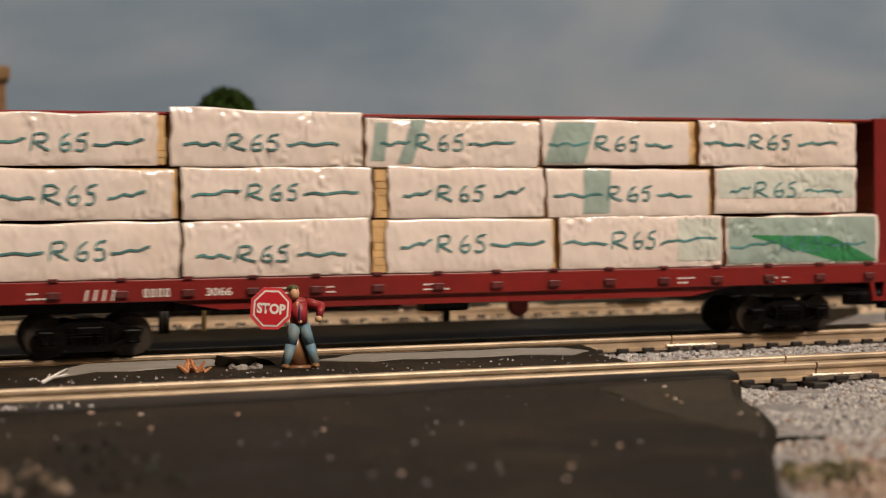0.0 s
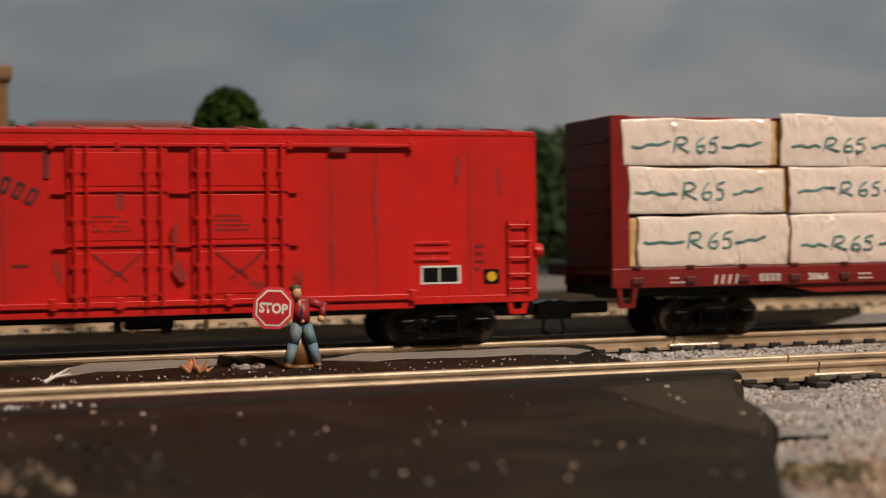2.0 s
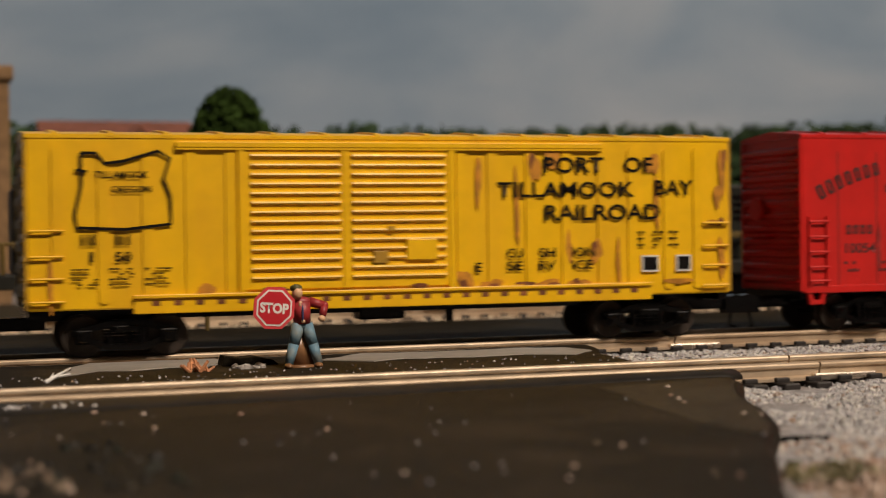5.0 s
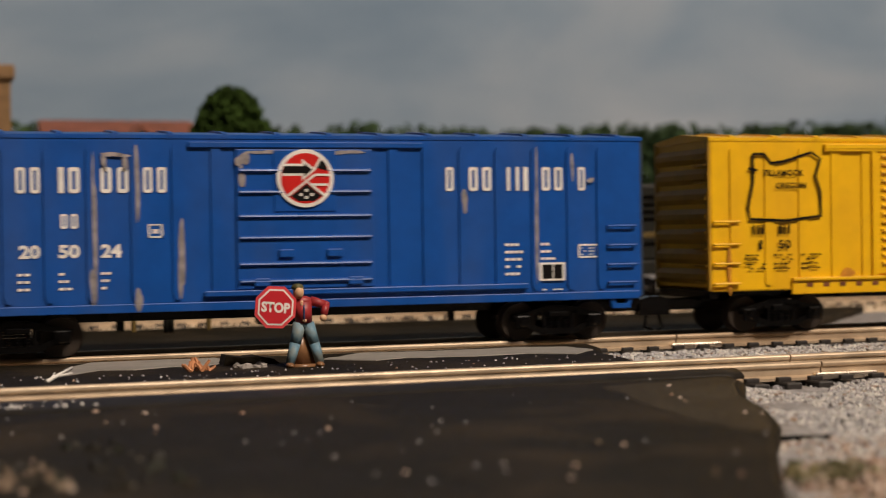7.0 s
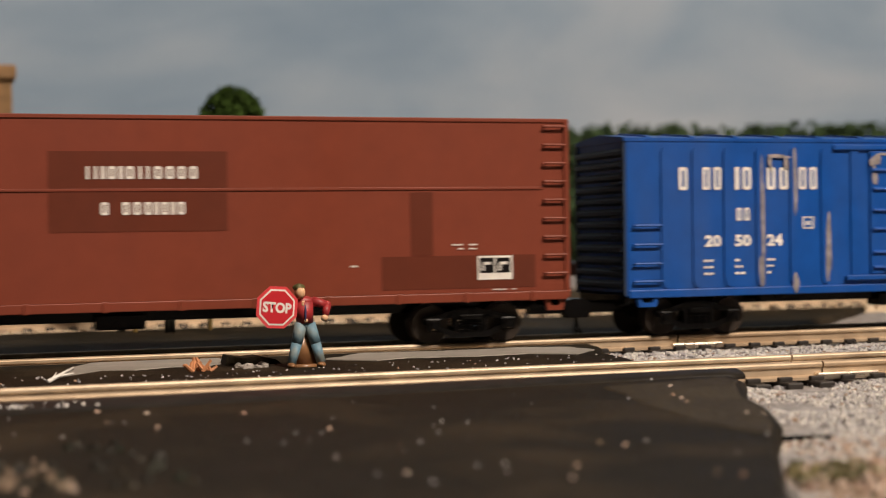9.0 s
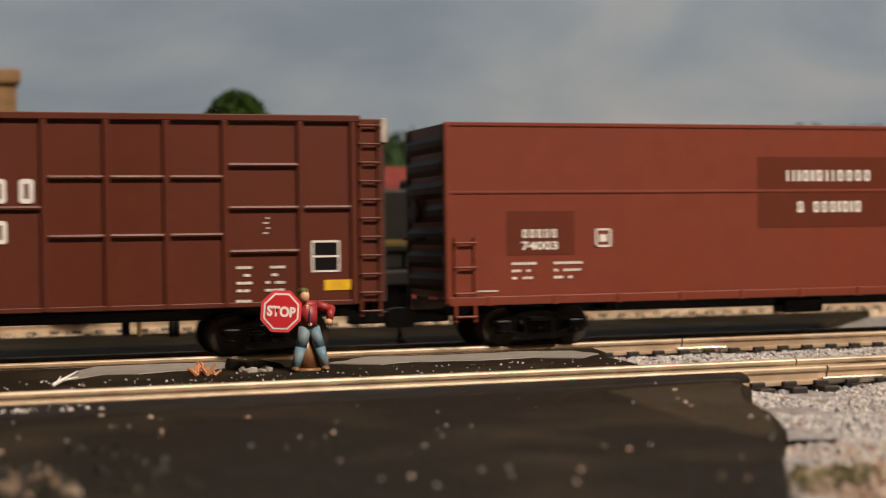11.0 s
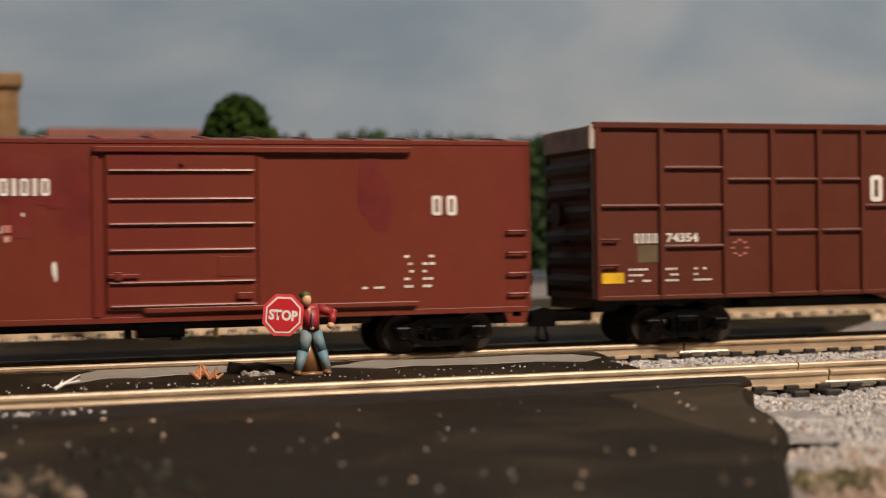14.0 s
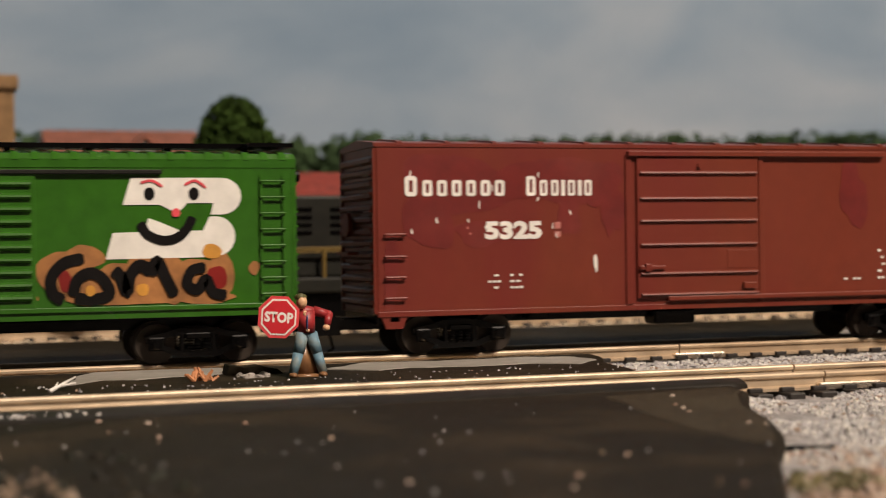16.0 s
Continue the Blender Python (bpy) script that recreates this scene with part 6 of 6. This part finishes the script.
def build_figurine():
    s = Shape()
    # legs, spread; shoes; torso; arms; head with cap
    for a, b, c in (((47.9, 204, 4.6), (47.2, 203.7, 2.0), (46.4, 203.4, -0.6)), ((49.0, 204, 4.6), (49.8, 203.8, 2.0), (50.5, 203.6, -0.6))):
        s.tube(a, b, 0.88, 0.72, 12, 1).tube(b, c, 0.72, 0.6, 12, 1).ball(b, (0.73, 0.73, 0.73), 10, 6, 1)
        s.ball((c[0] - 0.1, c[1] - 0.4, c[2] - 0.2), (0.6, 1.0, 0.4), 10, 6, 2)
    s.ball((48.45, 204, 4.6), (1.3, 0.9, 0.85), 12, 8, 1)
    s.tube((48.45, 204, 4.7), (48.3, 204, 7.5), 1.12, 1.28, 14, 0).ball((48.3, 204, 7.55), (1.5, 0.95, 0.75), 12, 8, 0)
    s.tube((49.4, 204, 7.6), (51.4, 203.7, 7.0), 0.66, 0.58, 10, 0).ball((51.4, 203.7, 7.0), (0.6, 0.6, 0.6), 10, 6, 0)
    s.tube((51.4, 203.7, 7.0), (51.0, 203.0, 5.7), 0.58, 0.46, 10, 0).ball((50.85, 202.9, 5.35), (0.52, 0.45, 0.45), 10, 6, 3)
    s.tube((47.1, 204, 7.5), (46.2, 203.2, 6.4), 0.62, 0.54, 10, 0).tube((46.2, 203.2, 6.4), (45.4, 202.6, 6.7), 0.5, 0.42, 10, 0)
    s.tube((47.75, 203.8, 7.7), (47.7, 203.7, 8.5), 0.5, 0.5, 10, 3)
    s.ball((47.65, 203.3, 8.8), (0.74, 0.85, 0.92), 12, 8, 3).ball((47.55, 202.75, 8.7), (0.16, 0.2, 0.22), 6, 5, 3)
    s.ball((47.6, 203.65, 9.42), (0.86, 0.92, 0.52), 12, 8, 4).tube((47.5, 203.2, 9.4), (47.4, 202.75, 9.36), 0.6, 0.5, 10, 4)
    s.ball((48.25, 202.85, 6.1), (0.16, 0.2, 1.2), 8, 6, 5).ball((48.35, 202.95, 5.05), (0.32, 0.2, 0.26), 8, 6, 3).ball((48.0, 202.95, 7.3), (0.3, 0.2, 0.42), 8, 6, 3)
    s.slab([(46.2, 203.2), (50.4, 203.2), (50.2, 205.2), (46.4, 205.2)], -1.4, -0.75, 2).prism([(46.9, -0.8), (48.0, 3.6), (49.1, 3.6), (50.0, -0.8)], 204.1, 204.7, 2)
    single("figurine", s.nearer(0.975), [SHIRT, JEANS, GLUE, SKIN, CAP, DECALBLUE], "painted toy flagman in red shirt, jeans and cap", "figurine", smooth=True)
    # placed and scaled by the figurine's factor, to fit the camera's view
    sign = thing("stop_sign", "red octagonal stop sign held up by the toy flagman", "sign", at=(43.2, 197.1, 7.19))
    sign.scale = (0.975, 0.975, 0.975)
    sign.rotation_euler = (0, radians(4.5), radians(-3))
    o = lambda r, q=22.5: [(r * math.cos(radians(q + 45 * k)), r * math.sin(radians(q + 45 * k))) for k in range(8)]
    turn = lambda pts: [(x * 0.98, z + x * 0.02) for x, z in pts]
    part("board", Shape().prism(turn(o(2.95)), 0.0, 0.3), SIGNRIM, sign)
    part("border", Shape().prism(turn(o(2.55)), -0.05, 0.02), WHITE, sign)
    part("field", Shape().prism(turn(o(2.3)), -0.09, 0.02), SIGNRED, sign)
    glyphs("lettering", "STOP", -1.9, -0.68, 3.8, 1.4, -0.12, WHITE, sign, "white lettering", 0.045, 0, -0.02)
    part("handle", Shape().tube((0.6, 0.4, 0), (1.2, 0.4, -0.6), 0.2), GLUE, sign)


DECALBLUE = mat("dark_blue_shirt_print", (0.03, 0.04, 0.12), 0.6)
build_figurine()


def build_litter():
    rng = random.Random(3)
    s = Shape()
    for k in range(16):
        x, y = 34.6 + rng.uniform(-1.9, 1.9), 207 + rng.uniform(-1.5, 1.5)
        a = rng.uniform(0, 3.1)
        h = rng.uniform(0.3, 1.7)
        s.tube((x, y, -1.35), (x + 1.1 * math.cos(a), y + math.sin(a), -1.35 + h), 0.26, 0.2, 5)
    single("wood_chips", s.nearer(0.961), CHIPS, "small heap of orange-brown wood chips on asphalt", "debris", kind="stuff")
    s = Shape()
    s.tube((14.9, 199, -1.2), (18.4, 204, 0.0), 0.3, 0.14, 7).tube((16.4, 201, -0.8), (18.2, 201.5, -0.5), 0.2, 0.1, 6).tube((15.5, 200, -1.0), (16.2, 203, -0.5), 0.18, 0.1, 6)
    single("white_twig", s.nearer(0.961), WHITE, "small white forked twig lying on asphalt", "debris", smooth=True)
    s = Shape()
    for k in range(9):
        s.ball((42.4 + rng.uniform(-2, 2), 209 + rng.uniform(-1.2, 1.2), -1.2), (rng.uniform(0.4, 0.9), 0.5, rng.uniform(0.25, 0.5)), 7, 5, rough=0.5)
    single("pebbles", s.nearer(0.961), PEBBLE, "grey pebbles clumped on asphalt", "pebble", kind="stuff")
    s = Shape().prism([(39.4, -1.4), (39.8, 0.0), (42, -0.35), (44, -0.2), (46.5, -0.7), (47.4, -1.4)], 213.5, 217)
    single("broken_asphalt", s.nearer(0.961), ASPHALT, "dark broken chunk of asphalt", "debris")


CHIPS = mat("orange_wood_chips", (0.42, 0.18, 0.08), 0.7, vary=0.4, scale=900)
PEBBLE = mat("grey_pebble", (0.33, 0.30, 0.27), 0.6, vary=0.4, scale=900)
build_litter()


# ---- behind the train ----
def build_locomotive():
    car = thing("locomotive", "dark grey standing toy locomotive with yellow stripe", "locomotive", at=(12, BACK_Y, 0.4))
    L = 112
    part("hood", Shape().box(6, L - 24, -6.5, 6.5, 9, 26, c=0.6), DARKGREY, car)
    part("cab", Shape().box(L - 24, L - 8, -8.8, 8.8, 9, 28.5, c=0.6), DARKGREY, car)
    part("nose", Shape().box(L - 8, L - 1, -6, 6, 9, 20, c=0.6), DARKGREY, car)
    part("frame", Shape().box(0, L, -9, 9, 6, 9, c=0.3), DARKGREY, car)
    part("fuel_tank", Shape().box(27, 86, -7, 7, 0.6, 6, c=0.5), BLACK, car)
    part("stripe", Shape().box(6, L - 24, -6.7, -6.4, 14.2, 15.1), DULLYELLOW, car, "dull yellow stripe")
    s = Shape()
    for k in range(5):
        for z in (18.0, 19.6, 21.2, 22.8):
            s.box(9 + k * 15, 20 + k * 15, -6.8, -6.4, z, z + 0.7)
    parts("louvre", s, BLACK, car)
    for k in range(12):
        part("handrail_post", Shape().tube((4 + k * 9, -8.7, 9), (4 + k * 9, -8.7, 15), 0.45, n=6), DULLYELLOW, car)
    for x in (16, L - 18):
        t = new("truck", TRUCK_MESH)
        t.parent, t.location = car, (x * U, 0, 0)
    part("handrail", Shape().tube((2, -8.7, 15), (L - 24, -8.7, 15), 0.35, n=6), DULLYELLOW, car, "yellow handrail")
    return car


def build_shed():
    h = thing("shed", "low red toy shed behind the standing locomotive", "shed", at=(110, 400, -3))
    part("wall", Shape().box(-18, 22, 0, 26, 0, 31, c=0.3), SHEDRED, h)
    part("roof", Shape().along([(-2, 31), (13, 37), (28, 31), (28, 32.5), (13, 38.5), (-2, 32.5)], -20, 24), SHEDRED, h)
    d = part("door", Shape().box(0, 8, -0.5, 0.2, 0, 16, c=0.2), DARKRED, h)
    tank = thing("storage_tank", "pale domed storage tank beside the far track", "tank", at=(100, 372, -3))
    part("shell", Shape().tube((0, 0, 0), (0, 0, 27), 4.6, 4.6, 20), PALETAN, tank, smooth=True)
    part("dome", Shape().ball((0, 0, 27), (4.6, 4.6, 3.6), 20, 10), PALETAN, tank, smooth=True)


SIGNALRED = mat("dull_signal_red", (0.26, 0.014, 0.012), 0.6, vary=0.2)
SHEDRED = mat("shed_red_boards", (0.20, 0.028, 0.018), 0.7, vary=0.25, streak=(6, 6, 0.3))
PALETAN = mat("pale_tan_plastic", (0.42, 0.33, 0.24), 0.6)


def build_house():
    h = thing("house", "grey toy house with a red-orange tiled gable roof", "house", at=(64, 520, -6))
    part("wall", Shape().box(-22, 23, 0, 40, 0, 51), WALLGREY, h)
    part("gable_wall", Shape().prism([(-4, 0), (14, 0), (14, 48), (5, 57), (-4, 48)], -10, 0), WALLGREY, h)
    part("roof", Shape().along([(-3, 50), (20, 60), (43, 50), (43, 51.5), (20, 61.5), (-3, 51.5)], -25, 26), ROOFRED, h)
    part("gable_roof", Shape().prism([(-5.5, 46.5), (5, 57), (15.5, 46.5), (15.5, 48), (5, 58.8), (-5.5, 48)], -11.5, 6), ROOFRED, h)
    for x, z, w, y in ((-2, 39, 3, -10), (3.5, 39, 3, -10), (9, 39, 3, -10), (-2, 27, 3, -10), (3.5, 27, 3, -10), (9, 27, 3, -10), (-18, 39, 3, 0), (-11, 39, 3, 0), (-18, 27, 3, 0), (-11, 27, 3, 0), (17, 39, 3, 0), (17, 27, 3, 0)):
        win = part("window", Shape().box(x, x + w, y - 0.4, y + 0.2, z, z + 6.5, c=0.2), TAN, h)
        part("pane", Shape().box(x + 0.5, x + w - 0.5, y - 0.6, y, z + 0.5, z + 6.0), WINDOWDARK, win)


WINDOWDARK = mat("brown_window_glass", (0.06, 0.04, 0.025), 0.3)
DULLYELLOW = mat("dull_yellow_paint", (0.11, 0.07, 0.012), 0.6)


def build_tan_building():
    b = thing("brick_building", "tan brick toy building several storeys high", "building", at=(-40, 480, -3))
    part("wall", Shape().box(0, 67, 0, 60, 0, 69, c=0.4), TAN, b)
    part("cornice", Shape().box(-1.5, 68.2, -1.5, 60, 66, 70.2, c=0.5), TAN, b)
    for r in range(4):
        for c in range(5):
            w = part("window", Shape().box(7 + c * 12, 13 + c * 12, -0.4, 0.3, 8 + r * 15, 18 + r * 15, c=0.2), WINDOWDARK, b)
            part("sill", Shape().box(6.4 + c * 12, 13.6 + c * 12, -1.1, 0.2, 7 + r * 15, 8 + r * 15), TAN, w)


def leaf_mass(s, c, r, count, size, rng):
    for _ in range(count):
        q, h = rng.uniform(0, 6.283), rng.uniform(-1, 1)
        k = rng.uniform(0.72, 1.03)
        rr = math.sqrt(1 - h * h)
        p = Vector((c[0] + r[0] * k * rr * math.cos(q), c[1] + r[1] * k * rr * math.sin(q), c[2] + r[2] * k * h))
        a = Vector((rng.uniform(-1, 1), rng.uniform(-1, 1), rng.uniform(-1, 1))).normalized() * size * rng.uniform(0.6, 1.3)
        b = a.orthogonal().normalized() * a.length * 0.7
        n = a.cross(b).normalized() * a.length * 0.5
        s.add([tuple(p + a), tuple(p + b), tuple(p - a), tuple(p - b), tuple(p + n)], [(0, 1, 4), (1, 2, 4), (2, 3, 4), (3, 0, 4)])


def build_tree(x, y, base, top, rx, label, seed, mat_=LEAF, dens=1500):
    rng = random.Random(seed)
    t = thing("tree", label, "tree", at=(x, y, base))
    h = top - base
    s = Shape().tube((0, 0, 0), (0, 0, h * 0.5), rx * 0.12, rx * 0.07, 8)
    for k in range(7):
        q = k * 0.9
        s.tube((0, 0, h * (0.25 + 0.03 * k)), (rx * 0.6 * math.cos(q), rx * 0.6 * math.sin(q), h * (0.5 + 0.04 * k)), rx * 0.05, rx * 0.02, 6)
    part("trunk", s, TRUNK, t)
    s = Shape()
    leaf_mass(s, (0, 0, h * 0.56), (rx * 0.85, rx * 0.85, h * 0.42), dens // 2, rx * 0.10, rng)
    for _ in range(26):
        q, v = rng.uniform(0, 6.28), rng.uniform(-0.8, 1)
        w = math.sqrt(1 - v * v)
        leaf_mass(s, (rx * 0.72 * w * math.cos(q), rx * 0.72 * w * math.sin(q), h * 0.56 + h * 0.36 * v), (rx * 0.3, rx * 0.3, h * 0.11), dens // 26, rx * 0.08, rng)
    part("crown", s, mat_, t)


TRUNK = mat("bark", (0.06, 0.04, 0.025), 0.9, vary=0.3)


def build_background():
    loco = build_locomotive()
    copy_thing(loco, pose(137 * U, BACK_Y * U, 0.4 * U))
    build_shed()
    build_house()
    build_tan_building()
    build_tree(86.5, 450, -3, 60, 15, "rounded dark green toy tree beside a house", 5, dens=9000)
    rng = random.Random(9)
    s = Shape()
    for k in range(200):
        x = -60 + k * 3.8 + rng.uniform(-3, 3)
        z = 61.5 + 3 * noise.noise(Vector((x * 0.012, 4, 0))) + 4 * min(1, max(0, (x - 280) / 80))
        leaf_mass(s, (x, 660 + rng.uniform(-14, 14), z * 0.5), (12, 10, z * 0.5 + rng.uniform(-0.8, 0.8)), 260, 3.0, rng)
    single("far_woods", s, HILL, "blurred dark green band of far woods", "woods", kind="stuff")
    for x, z0, z1 in ((36, 12, 24), (101.5, 12.4, 17.6)):
        p = thing("signal_board", "dull red trackside board on a black post", "signal", at=(x, 300, -1.3))
        part("post", Shape().tube((0, 0, 0), (0, 0, z0 + 0.5), 0.8, n=8), BLACK, p)
        part("board", Shape().box(-2.3, 2.3, -0.6, 0.6, z0, z1, c=0.4), SIGNALRED, p)
        part("lens", Shape().tube((0.2, -0.8, z1 - 2.6), (0.2, -0.55, z1 - 2.6), 1.0, n=16), DARKRED, p)
    s = Shape().ball((43.5, 290, 8.9), (0.8, 0.8, 0.95), 10, 7, 0).tube((43.5, 290, 4.2), (43.5, 290, 8.0), 0.9, 1.2, 10, 1).tube((43.1, 290, -1.3), (43.2, 290, 4.4), 0.5, 0.7, 10, 2).tube((44.1, 290, -1.3), (43.8, 290, 4.4), 0.5, 0.7, 10, 2)
    single("figurine", s, [SKIN, WHITE, DARKGREY], "tiny plain toy figure in a white top", "figurine", smooth=True)
    r = thing("railing", "yellow tube railing beside the yard", "railing", at=(38, 296, -1.3))
    for x in (0, 7, 14):
        part("post", Shape().tube((x, 0, 0), (x, 0, 17.5), 0.45, n=8), DULLYELLOW, r)
    part("rail", Shape().tube((0, 0, 17.5), (14, 0, 17.5), 0.45, n=8).tube((0, 0, 10), (14, 0, 10), 0.35, n=8), DULLYELLOW, r)


build_background()

# ---- how the train runs: seconds and plan units ----
RUN = [(0.0, -666.34), (0.5, -642.42), (1.0, -618.9), (1.5, -594.78), (2.0, -571.2), (2.5, -547.23), (3.0, -521.3), (3.5, -496.31), (4.0, -471.65),
       (6.5, -338.28), (7.0, -315.76), (7.5, -294.1), (8.0, -268.62), (8.5, -240.52), (9.0, -213.71), (11.3, -90.81), (11.5, -80.09), (12.0, -52.18),
       (12.5, -24.75), (13.0, 0.0), (13.5, 26.01), (14.0, 51.68), (14.5, 75.01), (15.0, 95.15), (15.5, 113.85), (16.0, 131.45)]


def motions():
    for car, u in CARS:
        walk(car, [(t, pose((u + s) * U, TRACK_Y * U, 0)) for t, s in RUN])
    ts, ss = [r[0] for r in RUN], [r[1] for r in RUN]
    for w, dx in WHEELS:
        rows = []
        for k in range(241):
            t = k / 15
            rows.append((t, pose(dx * U, 0, 2.8 * U, 0, math.degrees(np.interp(t, ts, ss) / 2.8), 0)))
        walk(w, rows)


motions()
